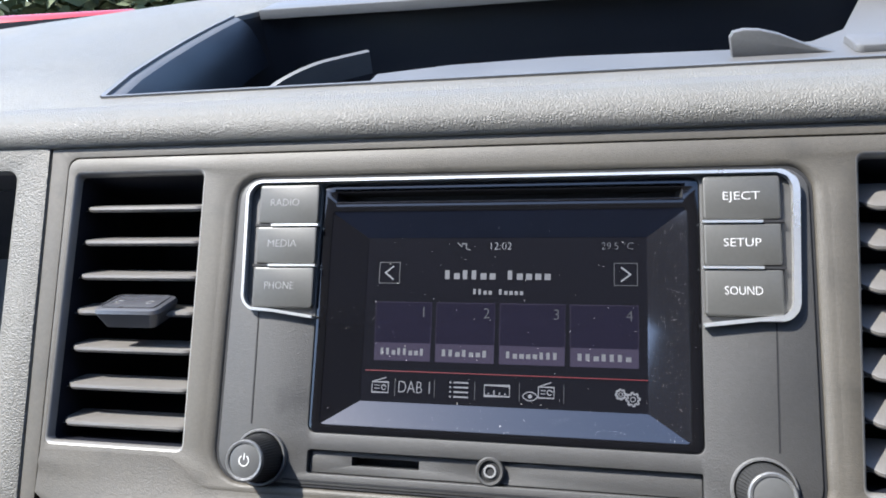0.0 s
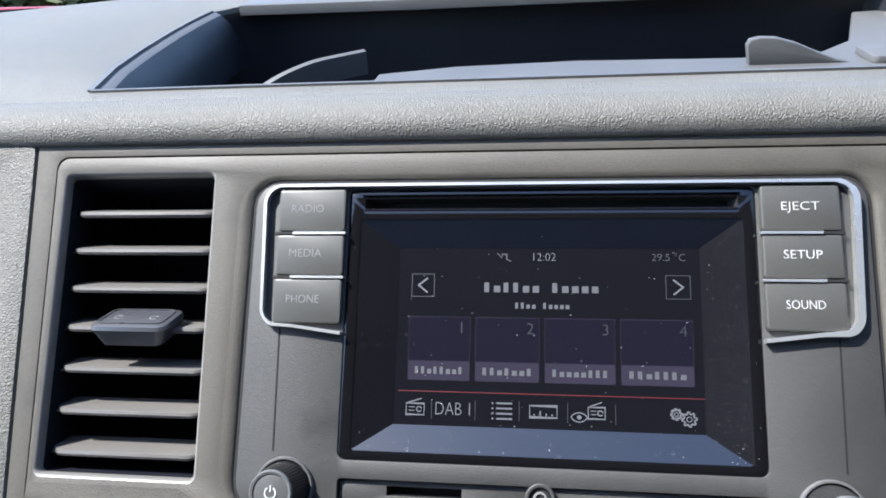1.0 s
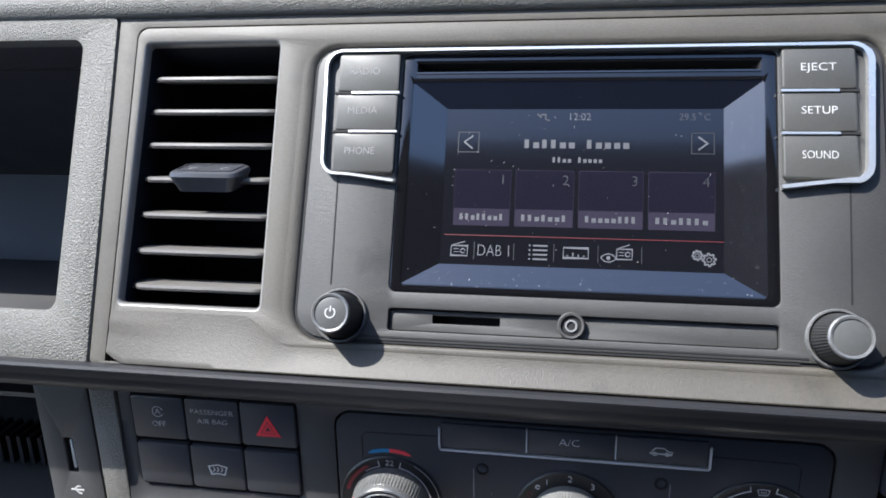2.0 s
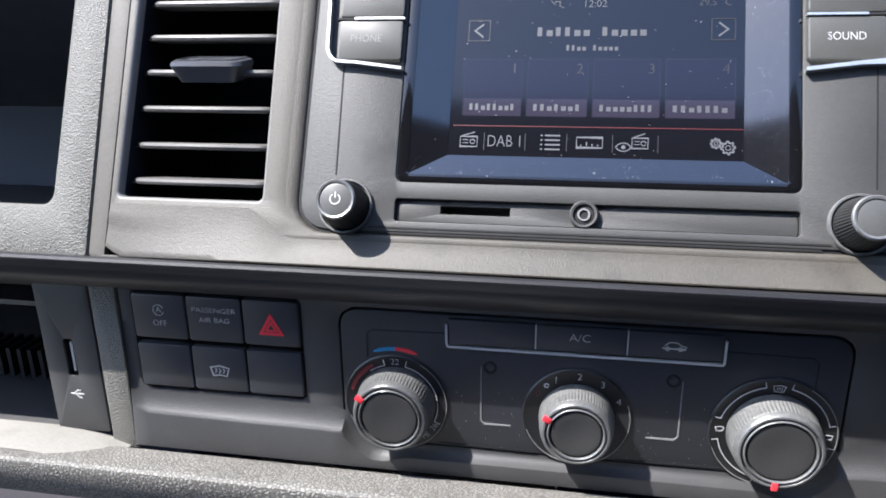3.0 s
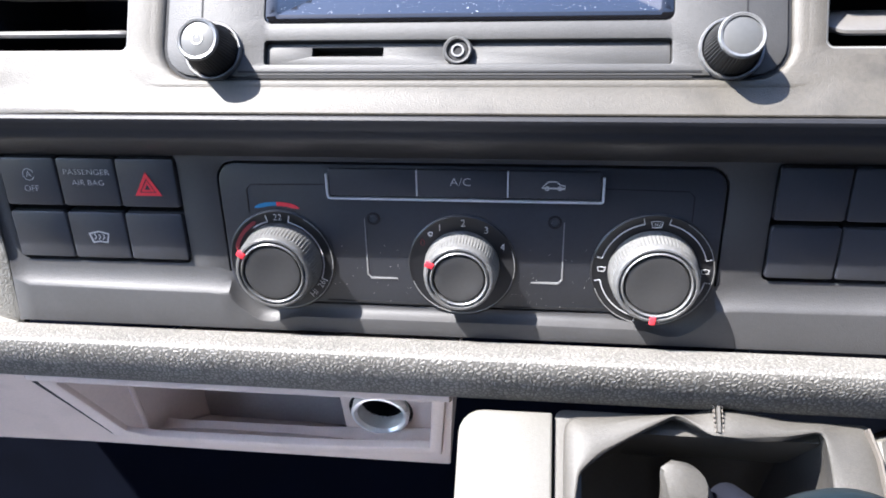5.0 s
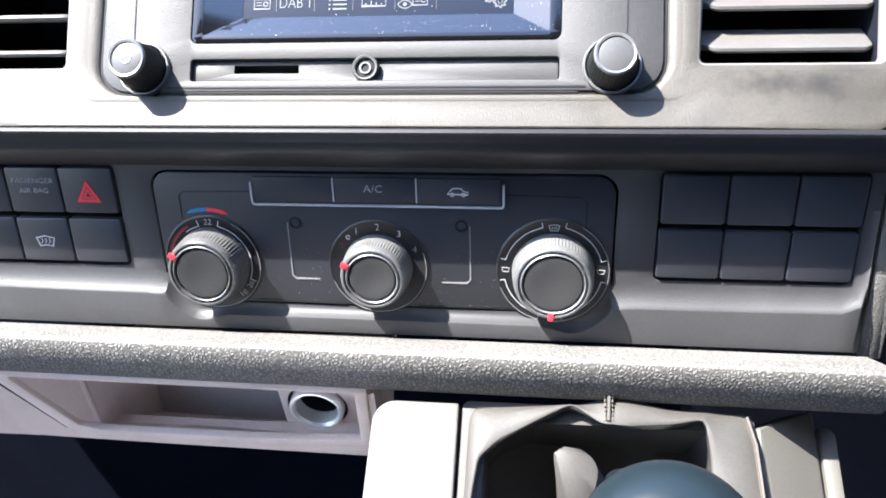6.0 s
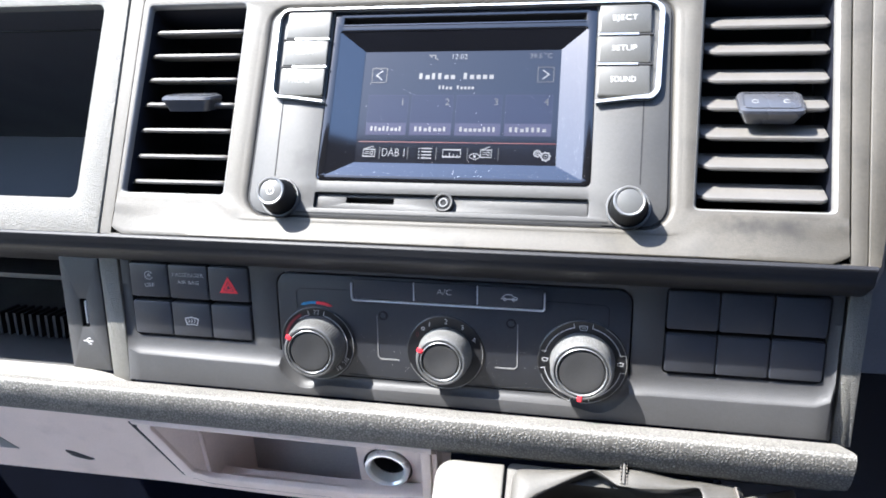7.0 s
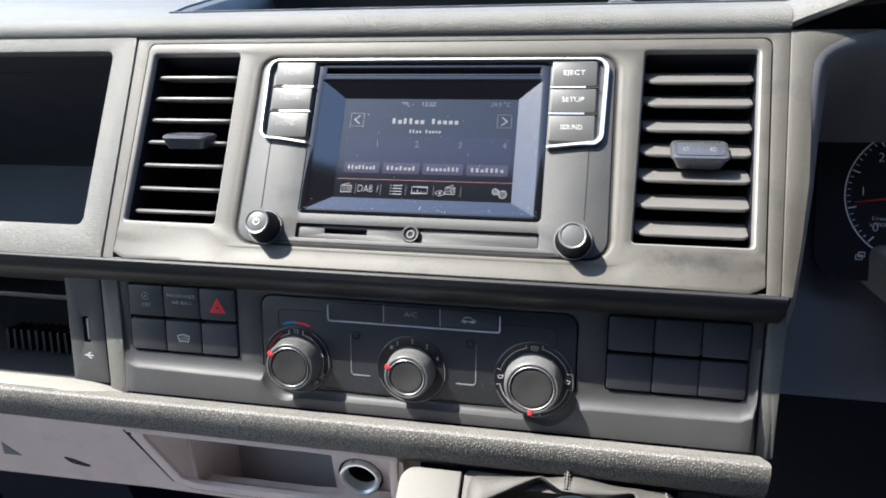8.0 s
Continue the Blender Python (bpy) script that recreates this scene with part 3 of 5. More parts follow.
part("inner_shelf", box(-0.60, -0.2365, -0.010, -0.0075, -0.12, -0.030), LOWER, bpy.data.objects["lower_cubby"])


# ---- air vents ----
def air_vent(cx, lean, heights, tilt, tab_x, tab_tilt, label):
    v = thing("air_vent", UPPER, label, "air vent", "dash air vents")
    x0, x1 = cx - 0.0304, cx + 0.0304
    part("housing", cavity(slant(rrect(x0, x1, -0.0575, 0.0562, 0.002), lean), -0.0035, 0.06, 0.9), DARK, v, "dark duct behind the slats")
    part("bezel", fillet(slant(rrect(x0 - 0.0018, x1 + 0.0018, -0.0592, 0.0582, 0.0030), lean), slant(rrect(x0, x1, -0.0575, 0.0562, 0.0018), lean), 0.0, -0.005), BEZEL, v)
    # a blade with a rounded front edge and slanted ends
    sec = [(0.0, -0.0011), (0.0012, -0.0014), (0.0022, -0.0010), (0.0026, 0.0), (0.0022, 0.0010), (0.0012, 0.0013), (-0.013, 0.0010), (-0.013, -0.0010)]
    n = len(sec)
    for y in heights:
        bm = bmesh.new()
        rows = []
        for x, trim in ((x0 + 0.0008, 1.0), (x0 + 0.0045, 0.15), (x0 + 0.0060, 0.0), (x1 - 0.0040, 0.0), (x1 - 0.0028, 0.12), (x1 - 0.0010, 0.5)):
            rows.append([bm.verts.new((x, h * (1 - 0.25 * trim), d - (0.004 * trim if d > 0 else 0))) for d, h in sec])
        for a, b in zip(rows, rows[1:]):
            for i in range(n):
                bm.faces.new((a[i], a[(i + 1) % n], b[(i + 1) % n], b[i]))
        bm.faces.new(rows[0])
        bm.faces.new(rows[-1])
        part("slat", bm, SLAT, v, m=pose(lean * y, y, -0.0060, tilt, 0, 0))
    tab = plate(rrect(tab_x - 0.0155, tab_x + 0.0155, -0.0125, 0.0060, 0.0038), -0.0044, 0.0042, bevel=0.0020)
    for q in tab.verts:  # narrower underneath
        if q.co.z < 0:
            q.co.x, q.co.y = tab_x + (q.co.x - tab_x) * 0.78, q.co.y * 0.86
    bmesh.ops.rotate(tab, cent=(0, 0, 0), matrix=Matrix.Rotation(radians(-90), 3, "X"), verts=tab.verts)
    tab = part("slider_tab", tab, TABMAT, v, "grey slider tab on the middle slat", pose(0, heights[3] + 0.0020, -0.0060, tab_tilt, 0, 0))
    for s in (-1, 1):
        part("tab_mark", band(arc(tab_x + s * 0.0072, -0.0040, 0.0015, 30, 330, 12), 0.0004, 0.0040, 0.00435), LINE, tab, "", pose(0, 0, 0, -90, 0, 0))
    part("tab_inset", band(rrect(tab_x - 0.0128, tab_x + 0.0128, -0.0100, 0.0035, 0.0024), 0.0006, 0.0040, 0.0046, True), TABMAT, tab, "", pose(0, 0, 0, -90, 0, 0))
    return v


air_vent(*V_L, (0.0423, 0.0272, 0.0120, -0.0034, -0.0192, -0.0350, -0.0502), 18, -0.1545, 28, "grey louvred air vent with a slider tab, slats almost level")
air_vent(*V_R, (0.0402, 0.0258, 0.0105, -0.0042, -0.0195, -0.0350, -0.0508), 46, 0.1575, 55, "grey louvred air vent with slats tilted down")

# ---- radio ----
radio = thing("car_radio", UPPER, "grey touchscreen car radio lit, showing a station screen", "car radio")
face_out = rrect(-0.1100, 0.1100, -0.0680, 0.0530, (0.011, 0.011, 0.009, 0.009))
glass_out = rrect(-0.0730, 0.0730, -0.0486, 0.0502, 0.003)
strip_out = rrect(-0.0724, 0.0724, -0.0638, -0.0550, 0.0012)
part("faceplate", plate(face_out, -0.006, -0.0008, [glass_out, strip_out], 0.0006), FACE, radio)
# flush black ring in place of the shade down in the gap
part("recess_gap_ring", plate(R_IN, -0.0040, -0.0017, [face_out]), GAP, radio, "flat black ring standing for the dark gap round the radio")
part("faceplate_joint", band([(-0.0975, -0.002), (-0.0968, -0.0465)], 0.0005, -0.001, -0.0006), GAP, radio)
part("faceplate_joint", band([(0.0975, -0.002), (0.0968, -0.0465)], 0.0005, -0.001, -0.0006), GAP, radio)
part("faceplate_joint", band([(-0.0790, -0.0685), (0.0790, -0.0685)], 0.0006, -0.001, -0.0006), GAP, radio)
part("inner_joint", band([(-0.0820, -0.0665), (0.0820, -0.0665)], 0.0006, -0.001, -0.00055), GAP, radio)
# gloss surround: front glass, cd slot, sloped basin and display
basin_o, disp = (-0.0685, 0.0685, -0.0452, 0.0385), (-0.0545, 0.0547, -0.0360, 0.0290)
slot = rrect(-0.0672, 0.0672, 0.0428, 0.0466, 0.0006)
gl = part("gloss_surround", plate(rrect(-0.0727, 0.0727, -0.0483, 0.0499, 0.0028), -0.007, -0.0012, [rrect(*basin_o, 0.0015), slot], 0.0005), GLOSS, radio, "gloss black screen surround")
part("cd_slot", cavity(slot, -0.0014, 0.006), GAP, gl, "black disc slot")
part("slot_edge", band([(-0.0672, 0.0423), (0.0672, 0.0423)], 0.0006, -0.0014, -0.0008), BASIN, gl)
bm = bmesh.new()
o = [bm.verts.new((x, y, -0.0014)) for x, y in ((basin_o[0], basin_o[2]), (basin_o[1], basin_o[2]), (basin_o[1], basin_o[3]), (basin_o[0], basin_o[3]))]
i_ = [bm.verts.new((x, y, -0.0068)) for x, y in ((disp[0], disp[2]), (disp[1], disp[2]), (disp[1], disp[3]), (disp[0], disp[3]))]
for k in range(4):
    bm.faces.new((o[k], o[(k + 1) % 4], i_[(k + 1) % 4], i_[k]))
part("basin", bm, BASIN, gl, "sloped gloss black frame of the display")
display = part("display", box(disp[0] - 0.001, disp[1] + 0.001, disp[2] - 0.001, disp[3] + 0.001, -0.0105, -0.0070), SCREEN, radio, "lit dark touchscreen")
Z, DX = -0.0069, 0.0015


def ui(bm, mat):
    return part("screen_sign", bm, mat, display, "", pose(DX, 0, 0))


ui(band([(disp[0], -0.0240), (disp[1], -0.0240)], 0.00035, Z, Z + 0.0001), UIRED)
letters("clock", "12:02", -0.0020 + DX, 0.0255, Z, 0.0029, UIWHITE, display)
letters("temperature", "29.5 \u00b0C", 0.0425 + DX, 0.0255, Z, 0.0027, UIGREY, display)
ui(band([(-0.0190, 0.0270), (-0.0172, 0.0252), (-0.0172, 0.0266), (-0.0155, 0.0266), (-0.0155, 0.0246), (-0.0138, 0.0240)], 0.0004, Z, Z + 0.0001), UIGREY)
for cx, s in ((-0.0465, -1), (0.0455, 1)):
    ui(band([(cx - 0.0042, 0.0106), (cx + 0.0042, 0.0106), (cx + 0.0042, 0.0190), (cx - 0.0042, 0.0190)], 0.0003, Z, Z + 0.0001, True), UIDIM)
    ui(band([(cx - s * 0.0017, 0.0175), (cx + s * 0.0017, 0.0148), (cx - s * 0.0017, 0.0121)], 0.0006, Z, Z + 0.0001), UIWHITE)


def letter_bars(x0, x1, y, h, mat, shape):
    """A line of writing as plain upright bars: T tall, s small, a space between words."""
    step = (x1 - x0) / len(shape)
    for k, c in enumerate(shape):
        if c != " ":
            top = h / 2 if c == "T" else h * 0.18
            a = x0 + step * (k + 0.18)
            b = a + step * (0.50 if c == "T" else 0.66)
            ui(plate([(a, y - h / 2), (b, y - h / 2), (b, y + top), (a, y + top)], Z, Z + 0.0001), mat)


letter_bars(-0.0243, 0.0182, 0.0142, 0.0036, UITEXT, "TsTTss Tssss")
letter_bars(-0.0126, 0.0076, 0.0076, 0.0022, UITEXT, "TTss Tssss")
for n, (x0, x1) in enumerate(((-0.0512, -0.0285), (-0.0265, -0.0035), (-0.0015, 0.0232), (0.0252, 0.0500))):
    ui(plate(rrect(x0, x1, -0.0130, 0.0030, 0.0003), Z - 0.0001, Z + 0.00005), TILE)
    ui(plate(rrect(x0, x1, -0.0200, -0.0130, 0.0003), Z - 0.0001, Z + 0.00006), TILEBAND)
    ui(band([(x0, -0.0130), (x0, 0.0030), (x1, 0.0030), (x1, -0.0130)], 0.00018, Z, Z + 0.00012), TILEBAND)
    letters("preset_number", str(n + 1), x1 - 0.0032 + DX, -0.0010, Z + 0.0001, 0.0040, UIDIM, display)
    letter_bars(x0 + 0.0022, x1 - 0.0022, -0.0164, 0.0026, UITEXT, ("TTsTTssT", "TTsTssT", "TssssTTT", "TTsTTTs")[n])
y = -0.0302
for x in (-0.0420, -0.0262, -0.0105, 0.0065, 0.0230):
    ui(band([(x, y - 0.0034), (x, y + 0.0034)], 0.00025, Z, Z + 0.0001), UIDIM)
letters("band_sign", "DAB 1", -0.0340 + DX, y, Z, 0.0046, UIWHITE, display, 0.0125)


def icon_radio(cx, cy, w=0.0066):
    ui(band([(cx - w / 2, cy - 0.0022), (cx + w / 2, cy - 0.0022), (cx + w / 2, cy + 0.0018), (cx - w / 2, cy + 0.0018)], 0.0004, Z, Z + 0.0001, True), UIWHITE)
    ui(band([(cx - w / 2 + 0.0005, cy + 0.0020), (cx + w / 2 - 0.001, cy + 0.0036)], 0.0004, Z, Z + 0.0001), UIWHITE)
    ui(band(arc(cx + w * 0.22, cy - 0.0002, 0.0009, 0, 330, 10), 0.0004, Z, Z + 0.0001), UIWHITE)
    for k in (-0.0007, 0.0005):
        ui(band([(cx - w * 0.36, cy + k), (cx - w * 0.02, cy + k)], 0.0003, Z, Z + 0.0001), UIWHITE)


icon_radio(-0.0480, y)
for k in range(4):
    ui(band([(-0.0187, y + 0.0027 - 0.0018 * k), (-0.0130, y + 0.0027 - 0.0018 * k)], 0.0006, Z, Z + 0.0001), UIWHITE)
    ui(plate(disc(-0.0200, y + 0.0027 - 0.0018 * k, 0.0004, 8), Z, Z + 0.0001), UIWHITE)
ui(band([(-0.0068, y - 0.0018), (0.0028, y - 0.0018), (0.0028, y + 0.0022), (-0.0068, y + 0.0022)], 0.0005, Z, Z + 0.0001, True), UIWHITE)
for k, hgt in enumerate((0.0006, 0.0016, 0.0008, 0.0006)):
    ui(band([(-0.0052 + 0.0021 * k, y - 0.0012), (-0.0052 + 0.0021 * k, y - 0.0012 + hgt)], 0.0005, Z, Z + 0.0001), UIWHITE)
icon_radio(0.0165, y + 0.0005, 0.0058)
ui(band(arc(0.0105, y - 0.0030, 0.0033, 30, 150, 10), 0.0004, Z, Z + 0.0001), UIWHITE)
ui(band(arc(0.0105, y + 0.0004, 0.0033, 210, 330, 10), 0.0004, Z, Z + 0.0001), UIWHITE)
ui(plate(disc(0.0105, y - 0.0013, 0.0008, 10), Z, Z + 0.0001), UIWHITE)
for cx, cy, r in ((0.0435, y + 0.0008, 0.0019), (0.0478, y - 0.0008, 0.0025)):
    ui(band([(cx + (r if k % 4 < 2 else r * 0.72) * math.cos(2 * math.pi * k / 32), cy + (r if k % 4 < 2 else r * 0.72) * math.sin(2 * math.pi * k / 32)) for k in range(32)],
            0.0005, Z, Z + 0.0001, True), UIWHITE)
    ui(band(disc(cx, cy, r * 0.35, 10), 0.0003, Z, Z + 0.0001, True), UIWHITE)

# bright frame round the keys and over the top
cf = [(-0.0735, -0.0042), (-0.0920, -0.0018), *arc(-0.0975, 0.0048, 0.0065, 250, 184, 6), *arc(-0.0985, 0.0445, 0.0068, 180, 92, 8), (-0.05, 0.0513), (0.05, 0.0513),
      *arc(0.0985, 0.0445, 0.0068, 88, 0, 8), *arc(0.0975, 0.0048, 0.0065, -4, -70, 6), (0.0920, -0.0018), (0.0735, -0.0042)]
wd = [0.0011] * 9 + [0.0012] * 4 + [0.0010] * 7 + [0.0011] + [0.0016] * 4 + [0.0023] * 6 + [0.0024] * 4 + [0.0020] * 4
wd = (wd + [0.0014] * 60)[:len(cf) - 2] + [0.0014] * 2
part("chrome_frame", band(cf, wd, -0.0015, 0.0022), CHROME, radio, "bright chrome frame round the keys")
rows = ((0.0332, 0.0500), (0.0166, 0.0326), (-0.0012, 0.0160))
for s, words in ((-1, ("RADIO", "MEDIA", "PHONE")), (1, ("EJECT", "SETUP", "SOUND"))):
    for (y0, y1), w in zip(rows, words):
        x0, x1 = sorted((s * 0.0740, s * 0.1000))
        k = part("key", slab(x0, x1, y0 + 0.0005, y1 - 0.0003, -0.003, 0.0016, 0.0012, 0.0007), RADIOBTN, radio, "grey radio key")
        # left words get dim ink, standing in for glare on those keys
        letters("key_word", w, s * 0.0882 - (0.0005 if s < 0 else 0.0014), (y0 + y1) / 2 + 0.0006, 0.00165, 0.0030, LINE if s < 0 else INK, k, 0.0124)
    for yy in (0.0329, 0.0163):
        part("key_trim", band([(s * 0.0735, yy), (s * 0.0938, yy)], 0.0009, 0.0, 0.0022), CHROME, radio)
        part("key_gap", band([(s * 0.0938, yy), (s * 0.1010, yy)], 0.0009, 0.0, 0.0018), GAP, radio)
# strip with card slot and socket
card = rrect(-0.0550, -0.0285, -0.0603, -0.0570, 0.0003)
strip = part("slot_strip", plate(rrect(-0.0720, 0.0720, -0.0634, -0.0554, 0.001), -0.006, -0.0028, [card, disc(-0.0015, -0.0588, 0.0042, 24)], 0.0005), FACE, radio)
part("card_slot", cavity(card, -0.003, 0.006), GAP, strip, "black memory card slot")
part("socket_ring", lathe([(0.0052, -0.003), (0.0052, -0.0008), (0.0047, -0.0003), (0.0040, -0.0004), (0.0037, -0.0010), (0.0036, -0.0020), (0.0, -0.0020)], -0.0015, -0.0588, 32), FACE, strip, "round silver audio socket")
part("socket_hole", lathe([(0.0036, -0.0019), (0.0034, -0.0014), (0.0, -0.0014)], -0.0015, -0.0588, 24), GAP, strip)
part("socket_rim", lathe([(0.0024, -0.0015), (0.0023, -0.0008), (0.0017, -0.0008), (0.0016, -0.0015)], -0.0015, -0.0588, 28), LINE, strip)
for s in (-1, 1):
    kx, ky = s * 0.0915, -0.0590
    base = lathe([(0.0108, -0.002), (0.0108, 0.0004), (0.0105, 0.0009), (0.0099, 0.0009), (0.0097, 0.0)], kx, ky, 48)
    kn = part("knob", lathe([(0.0092, 0.0), (0.0091, 0.0020), (0.0078, 0.0112), (0.0075, 0.0124), (0.0072, 0.0124)], kx, ky, 96, knurl=(1, 2, 0.0004)), KNOB, radio, "black ribbed radio knob")
    part("base_ring", base, RINGMAT, kn, "thin silver ring")
    part("top_ring", lathe([(0.0076, 0.0123), (0.0075, 0.0132), (0.0071, 0.0136), (0.0063, 0.0134), (0.0061, 0.0124)], kx, ky, 48), RINGMAT, kn, "silver knob ring")
    part("cap", lathe([(0.0062, 0.0122), (0.0062, 0.0129), (0.0050, 0.0132), (0.0, 0.0133)], kx, ky, 48), CAP, kn, "smooth grey knob cap")
    if s < 0:
        part("power_sign", band(arc(kx, ky, 0.0019, 120, 420, 16), 0.0004, 0.0132, 0.0135), INK, kn)
        part("power_sign", band([(kx, ky + 0.0004), (kx, ky + 0.0026)], 0.0004, 0.0132, 0.0135), INK, kn)
# ---- switches ----
def rows_of_keys(x_from, signs):
    """Two rows of three push switches, each a thing of its own."""
    for r, (y0, y1) in enumerate(((-0.0068, 0.0135), (-0.0298, -0.0092))):
        for c in range(3):
            x0 = x_from + 0.0250 * c
            sw = thing("switch", LOWERF, signs[r][c][0], "switch", "dash switches")
            part("housing", plate(rrect(x0, x0 + 0.0250, y0 - 0.0002, y1 + 0.0002, 0.0014), -0.0100, -0.0012, [rrect(x0 + 0.0002, x0 + 0.0248, y0, y1, 0.0014)]), GAP, sw, "black switch housing")
            part("rocker", slab(x0 + 0.0003, x0 + 0.0247, y0 + 0.0001, y1 - 0.0001, -0.009, 0.0012, 0.0014, 0.0007), BUTTON, sw)
            signs[r][c][1](sw, x0 + 0.0125, (y0 + y1) / 2, 0.00125)


def no_sign(sw, x, y, z):
    pass


def sign_off(sw, x, y, z):
    part("sign", band(arc(x, y + 0.0030, 0.0024, 20, 340, 18), 0.0003, z, z + 0.0001), INKDIM, sw)
    letters("sign", "A", x, y + 0.0030, z, 0.0026, INKDIM, sw)
    letters("sign", "OFF", x, y - 0.0030, z, 0.0026, INKDIM, sw)


def sign_airbag(sw, x, y, z):
    letters("sign", "PASSENGER", x, y + 0.0042, z, 0.0022, INKDIM, sw, 0.0195)
    letters("sign", "AIR BAG", x, y - 0.0002, z, 0.0022, INKDIM, sw, 0.0135)


def sign_hazard(sw, x, y, z):
    tri = lambda r: [(x + r * math.cos(radians(90 + 120 * k)), y - 0.0018 + r * math.sin(radians(90 + 120 * k))) for k in range(3)]
    part("sign", band(tri(0.0052), 0.0013, z, z + 0.0002, True), RED, sw, "red warning triangle")
    part("sign", band(tri(0.0024), 0.0008, z, z + 0.0002, True), RED, sw)


def sign_screen(sw, x, y, z):
    y -= 0.0008
    part("sign", band([(x - 0.0042, y + 0.0016), (x, y + 0.0026), (x + 0.0042, y + 0.0016), (x + 0.0030, y - 0.0022), (x, y - 0.0017), (x - 0.0030, y - 0.0022)], 0.0006, z, z + 0.0001, True), INK, sw)
    for k in (-1, 0, 1):
        part("sign", band([(x + 0.0018 * k - 0.0006, y - 0.0010), (x + 0.0018 * k + 0.0004, y + 0.0002), (x + 0.0018 * k - 0.0002, y + 0.0014)], 0.0004, z, z + 0.0001), INK, sw)


blank = ("blank dark grey push switch", no_sign)
rows_of_keys(-0.1880, ((("dark grey switch marked with a stop-start sign", sign_off), ("dark grey switch marked passenger air bag", sign_airbag), ("dark grey switch with red hazard triangle", sign_hazard)),
                       (blank, ("dark grey switch with heated windscreen sign", sign_screen), blank)))
rows_of_keys(0.1130, ((blank, blank, blank), (blank, blank, blank)))

# ---- heater controls ----
heater = thing("heater_control", LOWERF, "dark grey heater control unit with three round knobs", "heater control")
CX = (-0.0735, -0.0005, 0.0725)
part("faceplate", plate(rrect(-0.0960, 0.0960, -0.0470, 0.0120, (0.0135, 0.0135, 0.0075, 0.0075)), -0.004, 0.0004, bevel=0.0006), HEATER, heater)
for s in (-1, 1):
    part("fine_joint", band([(s * 0.0520, 0.0040), (s * 0.0830, 0.0035), (s * 0.0850, 0.0015), (s * 0.0850, -0.0085)], 0.0003, 0.0003, 0.0006), GAP, heater)
    part("pocket_edge", band([(s * 0.0385, -0.0095), (s * 0.0385, -0.0335), (s * 0.0370, -0.0350), (s * 0.0265, -0.0350)], [0.0003, 0.0006, 0.0007, 0.0005], 0.0003, 0.0007), LINE, heater)
    sx = s * 0.0350
    scw = part("screw", lathe([(0.0026, 0.0003), (0.0026, 0.0008), (0.0020, 0.0009), (0.0019, 0.0002), (0.0, 0.0002)], sx, -0.0095, 20), GAP, heater, "black screw")
    part("screw_head", lathe([(0.0013, 0.0003), (0.0012, 0.0007), (0.0, 0.0008)], sx, -0.0095, 8), BUTTON, scw)
part("fine_joint", band([(-0.0560, -0.0455), (-0.0160, -0.0462)], 0.0004, 0.0003, 0.0006), GAP, heater)
part("fine_joint", band([(0.0160, -0.0462), (0.0560, -0.0455)], 0.0004, 0.0003, 0.0006), GAP, heater)
# key bar with bright trim
for k in range(3):
    x0 = -0.0515 + 0.0344 * k
    key = part("key", slab(x0, x0 + 0.0340, 0.0000, 0.0108, -0.002, 0.0016, 0.0006, 0.0005), BUTTON, heater, "dark grey heater key")
    if k == 1:
        letters("sign", "A/C", x0 + 0.0165, 0.0060, 0.00165, 0.0031, INK, key, 0.0078)
    if k == 2:
        cx, cy = x0 + 0.0165, 0.0052
        part("sign", band([(cx - 0.0042, cy - 0.0008), (cx - 0.0030, cy + 0.0004), (cx - 0.0018, cy + 0.0016), (cx + 0.0012, cy + 0.0016), (cx + 0.0026, cy + 0.0004), (cx + 0.0044, cy), (cx + 0.0042, cy - 0.0010)],
                          0.0004, 0.0016, 0.00172, True), INK, key)
        for w in (-0.0022, 0.0024):
            part("sign", band(disc(cx + w, cy - 0.0010, 0.0007, 10), 0.0004, 0.0016, 0.00172, True), INK, key)
part("key_trim", band([(-0.0522, 0.0085), (-0.0522, 0.0006), *arc(-0.0510, -0.0001, 0.0010, 200, 270, 3), (0.0510, -0.0011), *arc(0.0512, -0.0001, 0.0010, 270, 350, 3), (0.0522, 0.0085)], 0.0008, 0.0005, 0.0020), DULL, heater, "silver trim under the keys")
for x in (-0.0173, 0.0171):
    part("key_trim", band([(x, 0.0004), (x, 0.0105)], 0.0005, 0.0005, 0.0019), DULL, heater)
CY, H = -0.0285, 0.0105
